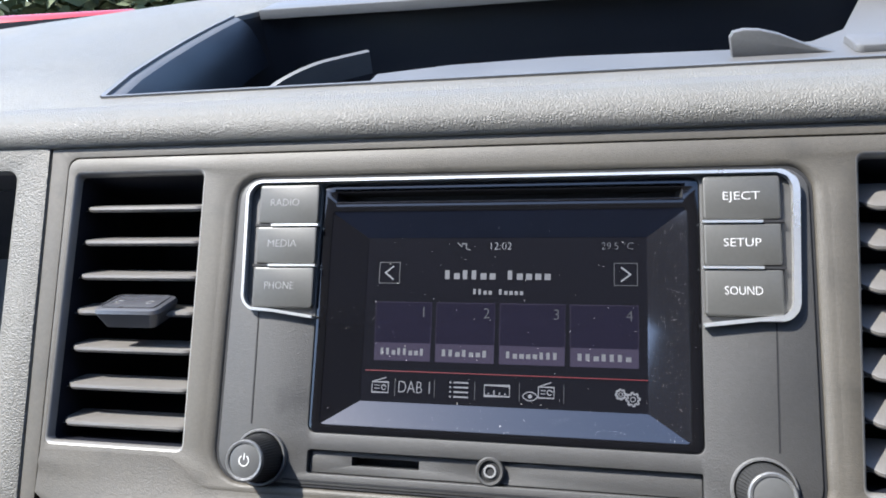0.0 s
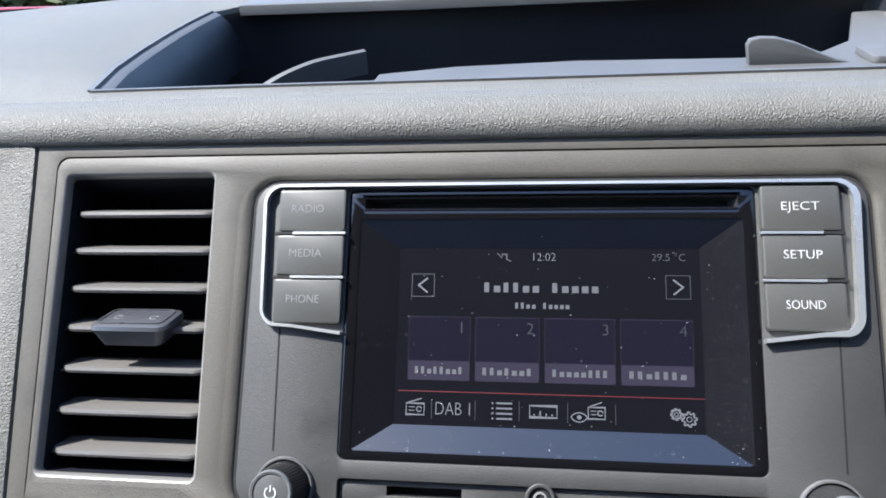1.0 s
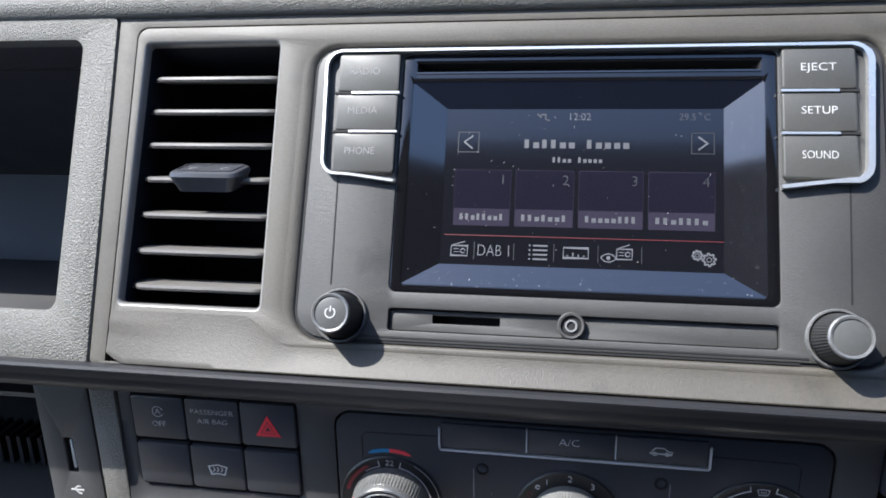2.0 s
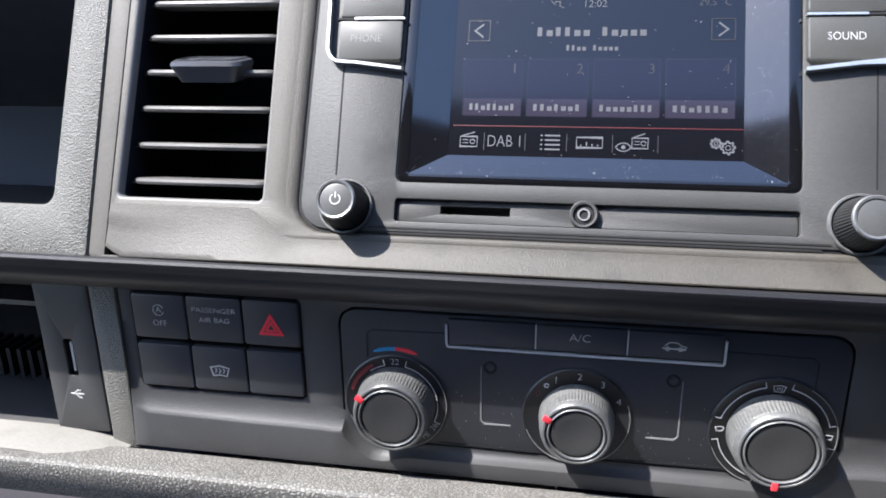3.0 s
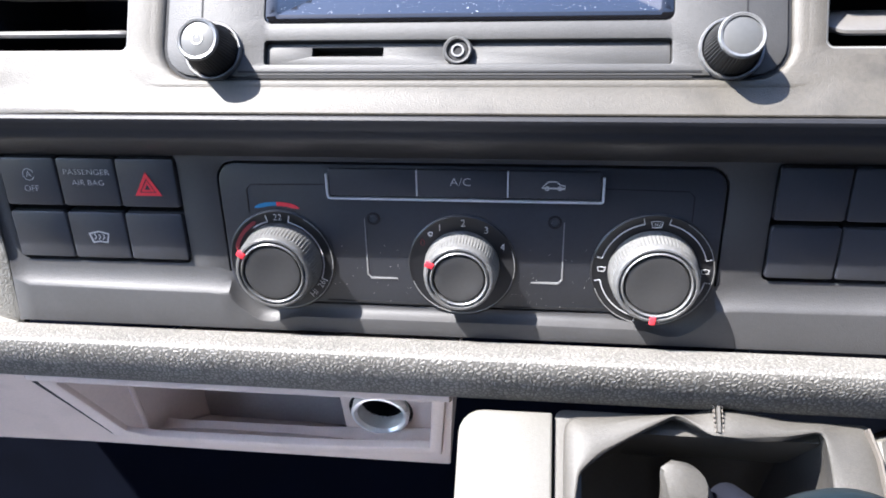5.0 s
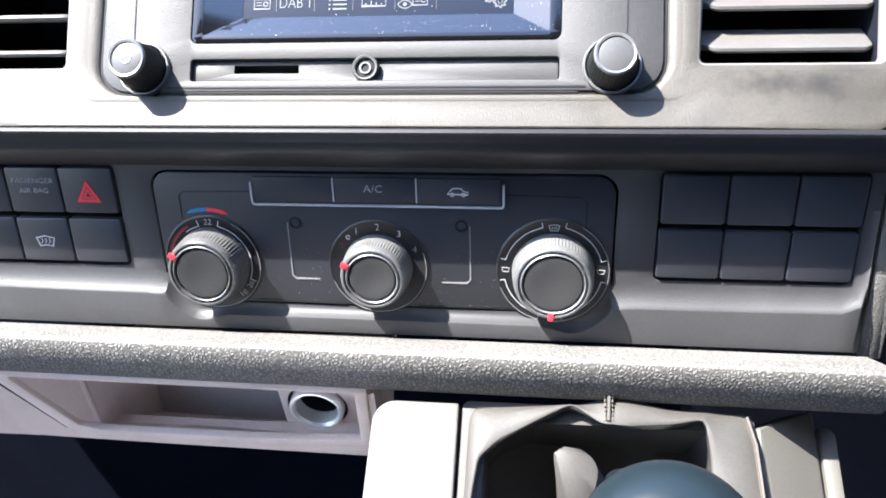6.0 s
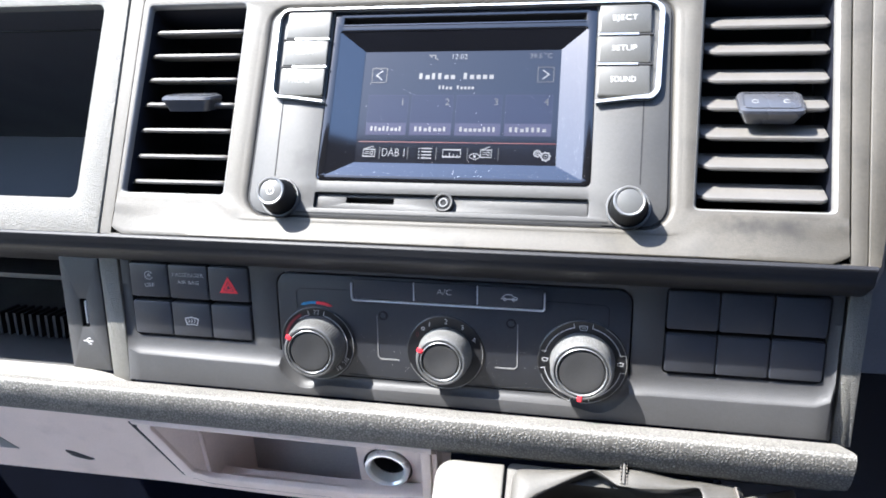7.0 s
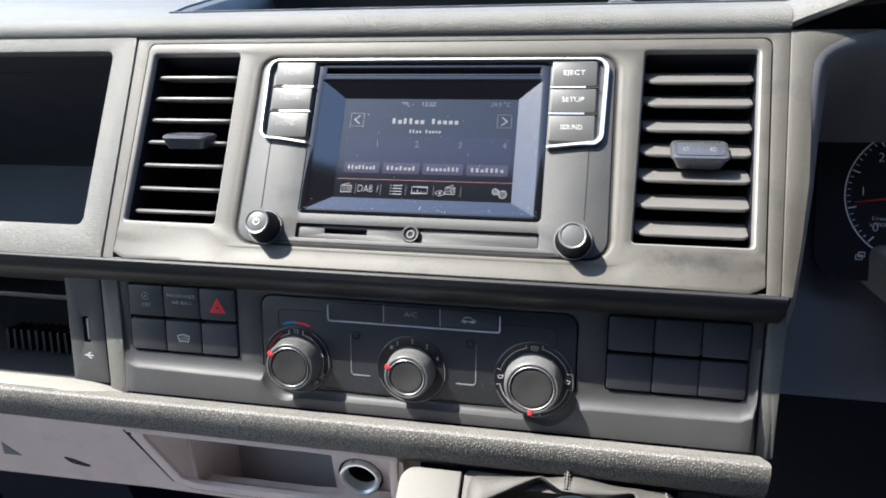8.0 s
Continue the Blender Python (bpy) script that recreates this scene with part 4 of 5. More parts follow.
for n, (cx, rb, rk) in enumerate(zip(CX, (0.0212, 0.0208, 0.0228), (0.0162, 0.0146, 0.0166))):
    dial = part("dial", lathe([(rb + 0.0006, -0.002), (rb + 0.0006, 0.0008), (rb, 0.0013), (rb - 0.0012, 0.0008), (0.0, 0.0008)], cx, CY, 56), DIAL, heater, "round dark dial plate with white markings")
    part("dial_line", band(arc(cx, CY, rb - 0.0002, 200, 420 if n != 1 else 380, 40), 0.0003, 0.0011, 0.0014), LINE, dial)
    up = 1.17  # the knobs' height
    grip = [(rk + 0.0002, 0.0008), (rk + 0.0002, 0.0014), (rk + 0.0001, 0.0018), (rk - 0.0006, 0.0088), (rk - 0.0009, 0.0096), (rk - 0.0016, 0.0104), (rk - 0.0022, 0.0108)]
    ring = [(rk - 0.0010, 0.0096), (rk - 0.0013, 0.0110), (rk - 0.0019, 0.0117), (rk - 0.0026, 0.0118), (rk - 0.0029, 0.0112), (rk - 0.0031, 0.0107), (rk - 0.0034, 0.0107), (rk - 0.0036, 0.0116), (rk - 0.0040, 0.0119), (rk - 0.0044, 0.0116), (rk - 0.0046, 0.0100)]
    disc_ = [(rk - 0.0044, 0.0090), (rk - 0.0047, 0.0092), (rk - 0.0048, 0.0108), (rk - 0.0053, 0.0114), (rk - 0.0062, 0.0115), (rk * 0.4, 0.0111), (0.0, 0.0110)]
    grip, ring, disc_ = ([(r, z * up) for r, z in prof] for prof in (grip, ring, disc_))
    kn = part("knob", lathe(grip, cx, CY, 144, knurl=(2, 4, 0.0003)), KNURL, heater, "ribbed heater knob")
    part("silver_ring", lathe(ring, cx, CY, 64), RINGMAT, kn, "satin silver knob ring")
    part("cap", lathe(disc_, cx, CY, 56), DARKCAP, kn, "matt dark knob cap")
    ang = (147, 153, 268)[n]
    dx, dy = math.cos(radians(ang)), math.sin(radians(ang))
    part("pointer", plate(rrect(-0.0017, 0.0017, -0.0012, 0.0012, 0.0005), 0.0, 0.0010, bevel=0.0003), RED, kn, "red pointer", pose(cx + dx * (rk - 0.0022), CY + dy * (rk - 0.0022), 0.0108 * up + 0.0006, 0, 0, ang))
    zt = 0.00135
    spoke = lambda a, r0, r1: [(cx + r * math.cos(radians(a)), CY + r * math.sin(radians(a))) for r in (r0, r1)]
    if n == 0:
        letters("dial_mark", "22", cx, CY + 0.0187, zt, 0.0026, INK, dial)
        letters("dial_mark", "26", cx + 0.0157, CY - 0.0096, zt, 0.0024, INKDIM, dial, turn=60)
        letters("dial_mark", "HI", cx + 0.0122, CY - 0.0139, zt, 0.0024, INKDIM, dial, turn=40)
        for a in (104, 76, -24):
            part("dial_mark", band(spoke(a, 0.0174, 0.0201), 0.0004, zt, zt + 0.0001), INK if a > 0 else INKDIM, dial)
        part("dial_mark", band(arc(cx, CY, 0.0174, 76, -24, 24), 0.0004, zt, zt + 0.0001), INKDIM, dial)
        part("dial_mark", band(arc(cx, CY, 0.0174, 104, 126, 8), 0.0004, zt, zt + 0.0001), INKDIM, dial)
        part("dial_mark", band(arc(cx, CY, 0.0190, 118, 166, 16), [0.0004] + [0.0016] * 15 + [0.0004], zt, zt + 0.0001), DIMRED, dial)
        part("cold_mark", band(arc(cx, CY, 0.0242, 90, 112, 8), [0.0016] * 7 + [0.001, 0.0004], 0.0004, 0.0006), BLUE, heater)
        part("warm_mark", band(arc(cx, CY, 0.0242, 90, 68, 8), [0.0016] * 7 + [0.001, 0.0004], 0.0004, 0.0006), RED, heater)
    elif n == 1:
        for k, a in enumerate((148, 118, 88, 58, 28)):
            letters("dial_mark", str(k), cx + 0.0180 * math.cos(radians(a)), CY + 0.0180 * math.sin(radians(a)), zt, 0.0028, DIMRED if k == 0 else INK, dial)
        part("fan_sign", band(arc(cx + 0.0180 * math.cos(radians(132)), CY + 0.0180 * math.sin(radians(132)), 0.0008, 0, 330, 10), 0.0005, zt, zt + 0.0001), INKDIM, dial)
    else:
        for a in (90, 178, 2, 268):
            x, y2 = cx + 0.0193 * math.cos(radians(a)), CY + 0.0193 * math.sin(radians(a))
            k = 1.0 if a == 90 else 0.7
            part("dial_mark", band([(x - 0.0022 * k, y2 + 0.0010 * k), (x, y2 + 0.0014 * k), (x + 0.0022 * k, y2 + 0.0010 * k), (x + 0.0015 * k, y2 - 0.0012 * k), (x - 0.0015 * k, y2 - 0.0012 * k)], 0.00028, zt, zt + 0.0001, True), INKDIM, dial)
            if a == 90:
                for w in (-0.0008, 0.0, 0.0008):
                    part("dial_mark", band([(x + w, y2 - 0.0006), (x + w + 0.0002, y2 + 0.0006)], 0.00025, zt, zt + 0.0001), INKDIM, dial)
            for k in (-13, 13):
                part("dial_mark", band(spoke(a + k, 0.0199, 0.0221), 0.0003, zt, zt + 0.0001), INKDIM, dial)
        for a0, a1 in ((103, 165), (15, 77), (191, 255), (281, 349)):
            part("dial_line", band(arc(cx, CY, 0.0199, a0, a1, 14), 0.0004, zt, zt + 0.0001), INKDIM, dial)

# ---- below the pad: light beige panel with an open bin and a power socket ----
TUCK = 28.0  # the panel falls back towards the footwell
BS, BC = -math.sin(radians(TUCK)), math.cos(radians(TUCK))
BEIGEF = CAB @ pose(0, -0.042, -0.195, 90 + TUCK, 0, 0)
bin_out = [(-0.1880, 0.0040), (-0.1850, 0.014), (-0.0060, 0.014), (-0.0130, -0.0520), (-0.075, -0.0580), (-0.140, -0.0590), (-0.1640, -0.0580), (-0.1775, -0.0510)]
outline = [(-0.90, 0.020), (-0.0022, 0.020), (-0.0100, -0.0680), (-0.060, -0.0680), (-0.125, -0.0680), (-0.20, -0.0670), (-0.25, -0.0690), (-0.33, -0.0715), (-0.90, -0.0800)]
knee = solo("lower_dash_panel", plate(outline, -0.012, 0.0, [bin_out], 0.0015), BEIGE, BEIGEF, "light beige plastic lower dash panel", "dash panel", kind="structure")
part("panel_sign", plate([(-0.3135, -0.0430), (-0.2985, -0.0425), (-0.3070, -0.0275)], 0.0, 0.0004), LINE, knee, "small grey warning triangle")
part("panel_latch", plate([(x * 1.02 - 0.0150, y * 1.7 - 0.0005) for x, y in ((-0.2400, -0.0215), (-0.2345, -0.0222), (-0.2225, -0.0262), (-0.2270, -0.0268), (-0.2370, -0.0252))], -0.001, 0.0012,
                          [[(x * 1.02 - 0.0150, y * 1.7 - 0.0005) for x, y in ((-0.2380, -0.0226), (-0.2345, -0.0231), (-0.2255, -0.0260), (-0.2280, -0.0260), (-0.2360, -0.0245))]], 0.0005), LOWER, knee, "oval fastener")
bin_ = thing("storage_bin", BEIGEF, "open beige dash bin with power socket", "storage bin")
bin_in = [(-0.1790, 0.0035), (-0.1760, 0.011), (-0.0120, 0.011), (-0.0180, -0.0440), (-0.075, -0.0490), (-0.140, -0.0500), (-0.1590, -0.0495), (-0.1690, -0.0450)]


def in_panel(y, z):
    """Depth and height of a level place in the leaning panel's frame."""
    return (y + 0.042) * BS + (z + 0.195) * BC, -(y + 0.042) * BC + (z + 0.195) * BS


def shell(faces):
    """A sheet from faces given by the names of the bin's corners."""
    bm = bmesh.new()
    done = {k: bm.verts.new(CORNERS[k]) for k in dict.fromkeys(" ".join(faces).split())}
    for f in faces:
        bm.faces.new([done[k] for k in f.split()])
    return bm


CORNERS = {"f%d" % k: (x, y, -0.001) for k, (x, y) in enumerate(bin_in)}
for k, x, y, z in (("r1", -0.1655, -0.018, -0.198), ("r2", -0.1610, -0.016, -0.2405), ("k1", -0.150, 0.020, -0.198), ("k2", -0.147, 0.020, -0.2565), ("k3", -0.012, 0.020, -0.260), ("k4", -0.006, 0.020, -0.198)):
    CORNERS[k] = (x, *in_panel(y, z))
part("bin_well", shell(("f0 f7 r2 r1", "f1 f0 r1", "f7 f6 r2", "f6 f5 r2", "r2 f5 k2", "f5 f4 k2", "f4 k3 k2", "f4 f3 k3", "f2 f3 k3 k4", "r1 r2 k2 k1")), BEIGE, bin_)
part("bin_back", shell(("k1 k2 k3 k4", "f1 f2 k4 k1 r1")), BINSHADE, bin_, "back of the bin, greyed to stand for its shade")
p, q = Vector(CORNERS["r1"]), Vector(CORNERS["r2"])
bead = lathe([(0.0016, 0.0), (0.0016, (q - p).length)], n=10)
part("bin_ridge", bead, BEIGE, bin_, "pale rounded ridge in the bin", Matrix.Translation(p) @ (q - p).to_track_quat("Z", "Y").to_matrix().to_4x4())
flange = [(-0.0560, -0.1785), (-0.0568, -0.1800), (-0.0566, -0.1822), (-0.0545, -0.1842), (-0.0440, -0.1905), (-0.0430, -0.1870)]
part("bin_flange", extrude(flange, -0.1830, -0.0040), BEIGE, bin_, "pale rounded flange over the bin", BEIGEF.inverted() @ CAB)
part("bin_groove", band([(-0.1890, 0.0080), (-0.1860, -0.0150), (-0.1790, -0.0515), (-0.1650, -0.0595), (-0.140, -0.0608), (-0.08, -0.0600)], [0.0085, 0.0040, 0.0024, 0.0018, 0.0009, 0.0004], -0.001, 0.0004), GAP, bin_)
part("bin_rim", plate(bin_out, -0.002, 0.0018, [bin_in], 0.0012), BEIGE, bin_)
SOCK = pose(-0.0435, *in_panel(-0.0080, -0.2260), -13, 0, 0)
part("socket_plate", plate(rrect(-0.0190, 0.0290, -0.0240, 0.0300, 0.002), -0.006, 0.0, [disc(0, 0, 0.0158, 40)], 0.0008), BEIGE, bin_, "flat beige plate round the socket", SOCK)
part("socket_collar", lathe([(0.0161, -0.010), (0.0161, -0.0008), (0.0143, -0.0008), (0.0140, -0.010)], n=40), GAP, bin_, "black collar round the socket", SOCK)
sock = part("power_socket", lathe([(0.0141, -0.004), (0.0141, 0.0026), (0.0136, 0.0036), (0.0124, 0.0036), (0.0111, 0.0022), (0.0107, -0.005)], n=48), SOCKET, bin_, "round chrome power socket", SOCK)
part("socket_well", lathe([(0.01075, -0.0045), (0.0104, -0.032), (0.0035, -0.032), (0.003, -0.026), (0.0, -0.026)], n=32), DARK, sock)

# ---- gear console, gaiter and lever ----
CONF = CAB @ pose(0.0036, -0.062, -0.1805, 0, 0, 0) @ Matrix.Rotation(radians(40), 4, "X") @ Matrix.Diagonal((0.94, 0.94, 0.94, 1))  # its face slopes down towards the seats
con = thing("gear_console", CONF, "light grey plastic gear lever console", "console", kind="structure")
part("left_cheek", plate(rrect(-0.003, 0.0345, -0.30, 0.0, (0.001, 0.001, 0.001, 0.010)), -0.07, 0.0, bevel=0.005), CONSOLE, con)
part("right_cheek", plate([(x, y + 0.38 * x * (y > -0.1)) for x, y in rrect(0.0, 0.0385, -0.30, -0.0042, (0.001, 0.001, 0.004, 0.001))], -0.012, 0.0, bevel=0.002), CONSOLE, con, "", pose(0.1580, 0, 0.0, 0, 38, 0))
part("cheek_edge", plate(rrect(0.1893, 0.1960, -0.30, 0.003, (0.001, 0.001, 0.004, 0.001)), -0.07, -0.0225, bevel=0.002), CONSOLE, con)
part("gaiter_frame", plate(rrect(0.0355, 0.1570, -0.30, 0.002, 0.004), -0.05, -0.003, [rrect(0.046, 0.149, -0.28, -0.006, 0.012)], 0.002), LEATHER, con)
gait = thing("gear_gaiter", CONF, "creased grey leather gear lever gaiter", "gear gaiter")
NG = 120
opening = [(0.0478, -0.033), (0.0490, -0.024), (0.0580, -0.016), (0.0730, -0.007), (0.0868, 0.0004), (0.0915, -0.0030), (0.0985, -0.0076), (0.1100, -0.0082), (0.1270, -0.0066), (0.1400, -0.0030),
           (0.1408, -0.019), (0.1420, -0.060), (0.1400, -0.200), (0.0520, -0.200), (0.0460, -0.060)]
opening = [(x - 0.0045, y) for x, y in opening]
collar = [(0.0385, -0.080), (0.0390, -0.001), (0.0850, 0.0020), (0.0960, 0.0052), (0.1020, 0.0062), (0.1090, 0.0050), (0.1230, 0.0024), (0.1570, 0.0012), (0.1620, -0.050), (0.1600, -0.270), (0.0390, -0.270)]


def reach(poly, a, cx=0.094, cy=-0.060):
    """Where a ray from the lever's foot leaves an outline."""
    d = Vector((math.cos(a), math.sin(a)))
    far = 0.0
    for p, q in zip(poly, poly[1:] + poly[:1]):
        ex, ey = q[0] - p[0], q[1] - p[1]
        det = -d.x * ey + d.y * ex
        if abs(det) < 1e-12:
            continue
        px, py = p[0] - cx, p[1] - cy
        r, s = (-px * ey + py * ex) / det, (d.x * py - d.y * px) / det
        if r > far and -1e-6 <= s <= 1 + 1e-6:
            far = r
    return Vector((cx, cy)) + d * far


rng = random.Random(3)
bm = bmesh.new()
rings = []
wave = [rng.uniform(0, 6.28) for k in range(12)]
for k, (w_, z) in enumerate(((0.0, -0.0040), (0.03, 0.0004), (0.35, 0.0040), (0.75, 0.0056), (0.95, 0.0054), (1.0, 0.0036), (0.92, 0.0002), (0.80, -0.010), (0.80, -0.046), (1.30, -0.085))):
    ring = []
    for i in range(NG):
        a = 2 * math.pi * i / NG
        p, q = reach(collar, a), reach(opening, a)
        v = p + (q - p) * w_ if w_ <= 1 else q + (Vector((0.0963, -0.105)) - q) * (w_ - 1)
        ruck = 0.0006 * math.sin(9 * a + wave[k]) * (1 < k < 9)
        ring.append(bm.verts.new((v.x + ruck, v.y + ruck, z + 0.5 * ruck + 0.0022 * (0 < k < 6) * math.exp(-((math.degrees(a) - 84) / 12) ** 2))))
    rings.append(ring)
for hx, hy, gx, gy, z in ((0.024, 0.042, 0.0963, -0.110, -0.060), (0.0145, 0.0160, 0.0963, -0.105, -0.005), (0.0110, 0.0110, 0.0963, -0.102, 0.030)):
    rings.append([bm.verts.new((gx + hx * math.cos(2 * math.pi * i / NG), gy + hy * math.sin(2 * math.pi * i / NG), z)) for i in range(NG)])
# the inner folds are split off to carry the shade-dark leather
gaiter_inside = bmesh.new()
for k, (a, b) in enumerate(zip(rings, rings[1:])):
    if k < 5:
        for i in range(NG):
            bm.faces.new((a[i], a[(i + 1) % NG], b[(i + 1) % NG], b[i]))
inner_ = [[gaiter_inside.verts.new(v.co) for v in ring] for ring in rings[5:]]
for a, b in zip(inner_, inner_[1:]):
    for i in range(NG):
        gaiter_inside.faces.new((a[i], a[(i + 1) % NG], b[(i + 1) % NG], b[i]))
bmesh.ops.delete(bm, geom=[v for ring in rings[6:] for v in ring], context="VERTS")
part("gaiter_inside", gaiter_inside, LEATHERSHADE, gait, "inside of the gaiter, leather darkened for shade")
leather = part("leather", bm, LEATHER, gait)
sub_ = leather.modifiers.new("round", "SUBSURF")
sub_.levels = sub_.render_levels = 1
bm = bmesh.new()  # a stiff fold stands up beside the lever
rws = []
for r, cx, cy, z in ((0.0014, 0.0768, -0.0200, 0.0050), (0.0050, 0.0795, -0.0225, 0.0034), (0.0100, 0.0845, -0.0280, -0.002), (0.0135, 0.0885, -0.0370, -0.016), (0.0180, 0.0925, -0.052, -0.050)):
    rws.append([bm.verts.new((cx + 0.8 * r * math.cos(2 * math.pi * i / 24) + 0.0006 * math.sin(i), cy + 1.2 * r * math.sin(2 * math.pi * i / 24), z + 0.3 * r * math.cos(2 * math.pi * i / 24))) for i in range(24)])
for a, b in zip(rws, rws[1:]):
    for i in range(24):
        bm.faces.new((a[i], a[(i + 1) % 24], b[(i + 1) % 24], b[i]))
bm.faces.new(rws[0])
part("leather_fold", bm, LEATHER, gait)
part("seam", band([(0.0972, 0.0050), (0.0967, -0.0060)], 0.0011, 0.0040, 0.0084), LEATHER, gait, "raised seam of the gaiter")
for s in (-1, 1):
    for k in range(6):
        y0 = 0.0048 - 0.0019 * k
        part("stitch", band([(0.0970 + s * 0.0015, y0), (0.0970 + s * 0.0015, y0 - 0.0012)], 0.0004, 0.0060, 0.0078), STITCH, gait)
part("seam", band([(0.1520, -0.001), (0.1545, -0.012), (0.1555, -0.040)], 0.0009, 0.0, 0.0052), STITCH, gait, "pale piped seam")
lever = thing("gear_lever", CAB @ pose(0.1015, -0.155, -0.158, 58, 0, 0), "gloss dark blue-black gear lever knob", "gear lever")
part("stalk", lathe([(0.007, -0.10), (0.007, -0.02), (0.010, -0.012)], n=24), DARK, lever)
part("knob", lathe([(0.0100, -0.024), (0.0160, -0.018), (0.0225, -0.006), (0.0250, 0.004), (0.0246, 0.0105), (0.0222, 0.0165), (0.0185, 0.0200), (0.0158, 0.0212)], n=48), BLUEKNOB, lever)
part("knob_ring", lathe([(0.0160, 0.0210), (0.0157, 0.0218), (0.0146, 0.0218), (0.0143, 0.0210)], n=48), RINGMAT, lever, "thin silver ring")
part("knob_cap", lathe([(0.0145, 0.0209), (0.0100, 0.0222), (0.0, 0.0227)], n=40), BLUEKNOB, lever)

# ---- driver side: binnacle with gauges ----
inner = [(0.2040, -0.0835), (0.2089, -0.0540), (0.2132, -0.0200), (0.2146, 0.0076), (0.2151, 0.0358), (0.2168, 0.0493), (0.2202, 0.0557), (0.2251, 0.0602), (0.2338, 0.0650), (0.2509, 0.0689)]
edge = [(0.1987, -0.0835), *inner, (0.2520, 0.0697), (0.2053, 0.0697)]
solo("binnacle_edge", plate(edge, -0.005, -0.0004, bevel=0.0010), PANEL, UPPER, "smooth grey dash edge round the instruments", "dash trim", kind="structure")
inner = [(0.2025, -0.1300), *inner, (0.60, 0.0720)]
bm = bmesh.new()  # behind it the recess wall curves away
rws = []
for g, z in ((0.0, -0.0006), (0.0030, -0.0014), (0.0065, -0.0046), (0.0100, -0.0120), (0.0135, -0.0320), (0.0200, -0.165)):
    row = []
    for k, (x, yy) in enumerate(inner):
        t = (Vector(inner[min(k + 1, len(inner) - 1)]) - Vector(inner[max(k - 1, 0)])).normalized()
        row.append(bm.verts.new((x + g * t.y, yy - g * t.x, z * (1 + 4 * min(1.0, max(0.0, (0.035 - yy) / 0.07))) - 0.08 * (k == 0))))
    rws.append(row)
for a, b in zip(rws, rws[1:]):
    for k in range(len(inner) - 1):
        bm.faces.new((a[k], a[k + 1], b[k + 1], b[k]))
solo("recess_wall", bm, RECESS, UPPER, "dark curved wall of the instrument recess", "binnacle", kind="structure")
solo("binnacle", plate([(0.2120, -0.12), (0.2120, 0.070), (0.80, 0.070), (0.80, -0.12)], -0.1700, -0.1640), RECESS, UPPER, "dark recess behind the instruments", "binnacle", kind="structure")
bm = bmesh.new()  # the hood swells up from the end of the dash top's front pad
rows = []
for k in range(25):
    t = k / 24
    x = 0.2052 + 0.395 * t * (0.4 + 0.6 * t)
    low_ = 0.0626 + 0.052 * math.sin(min(1.0, (x - 0.2052) / 0.20) * math.pi / 2)
    out = 0.050 * math.sin(math.pi * t) * min(1.0, t * 2.5)
    rows.append([bm.verts.new((x, y, z)) for y, z in ((0.30, low_ + 0.030), (0.070, low_ + 0.0150), (0.052 - 0.6 * out, low_ + 0.0140), (0.040 - out, low_ + 0.0115), (0.033 - out, low_ + 0.0070),
                                                      (0.0310 - out, low_ + 0.0028), (0.0320 - out, low_), (0.0350 - out, low_ - 0.0008), (0.070, low_ - 0.002), (0.30, low_ - 0.004))])
for a, b in zip(rows, rows[1:]):
    for i in range(9):
        bm.faces.new((a[i], a[i + 1], b[i + 1], b[i]))
bm.faces.new(rows[0])
bm.faces.new(rows[-1])
solo("binnacle_hood", bm, TOPPAD, CAB, "grained dash hood over the instruments", "binnacle", kind="structure")
GF = CAB @ pose(0.3165, 0.120, -0.044, -14, 0, 0) @ Matrix(((1, 0, 0, 0), (0, 0, -1, 0), (0, 1, 0, 0), (0, 0, 0, 1)))
gauge = thing("rev_counter", GF, "round black rev counter with white numbers", "gauge")
part("gauge_face", plate(rrect(-0.0640, 0.200, -0.060, 0.062, 0.02), -0.006, 0.0), GAUGE, gauge)
part("gauge_ring", band(arc(0, 0, 0.0460, 0, 360, 72), 0.0009, 0.0, 0.0008), PRINT, gauge, "silver gauge ring")
for k in range(49):
    a = 228 - 276 * k / 48
    r0 = 0.0395 if k % 6 == 0 else 0.0425
    part("tick", band([(r0 * math.cos(radians(a)), r0 * math.sin(radians(a))), (0.0445 * math.cos(radians(a)), 0.0445 * math.sin(radians(a)))], 0.0009 if k % 6 == 0 else 0.0005, 0.0, 0.0004), PRINT, gauge)
for k in range(7):
    a = 222 - 44 * k
    letters("number", str(k), 0.0345 * math.cos(radians(a)), 0.0345 * math.sin(radians(a)), 0.0003, 0.0062, PRINT, gauge)
letters("gauge_word", "1/min", -0.0240, -0.0170, 0.0003, 0.0028, PRINT, gauge)
letters("gauge_word", "x 1000", -0.0240, -0.0212, 0.0003, 0.0028, PRINT, gauge)
part("needle", band([(-0.0400, -0.0064), (0.006, 0.0006)], [0.0006, 0.0022], 0.002, 0.003), RED, gauge, "red needle")
part("gauge_mark", band([(-0.0370, -0.0455), (-0.0330, -0.0455), (-0.0330, -0.0425), (-0.0370, -0.0425)], 0.0005, 0.0, 0.0004, True), PRINT, gauge)
part("gauge_mark", band([(-0.0355, -0.0435), (-0.0315, -0.0435), (-0.0315, -0.0405), (-0.0355, -0.0405)], 0.0005, 0.0, 0.0004, True), PRINT, gauge)
part("gauge_mark", band(disc(-0.0240, -0.0430, 0.0020, 16), 0.0005, 0.0, 0.0004, True), PRINT, gauge)
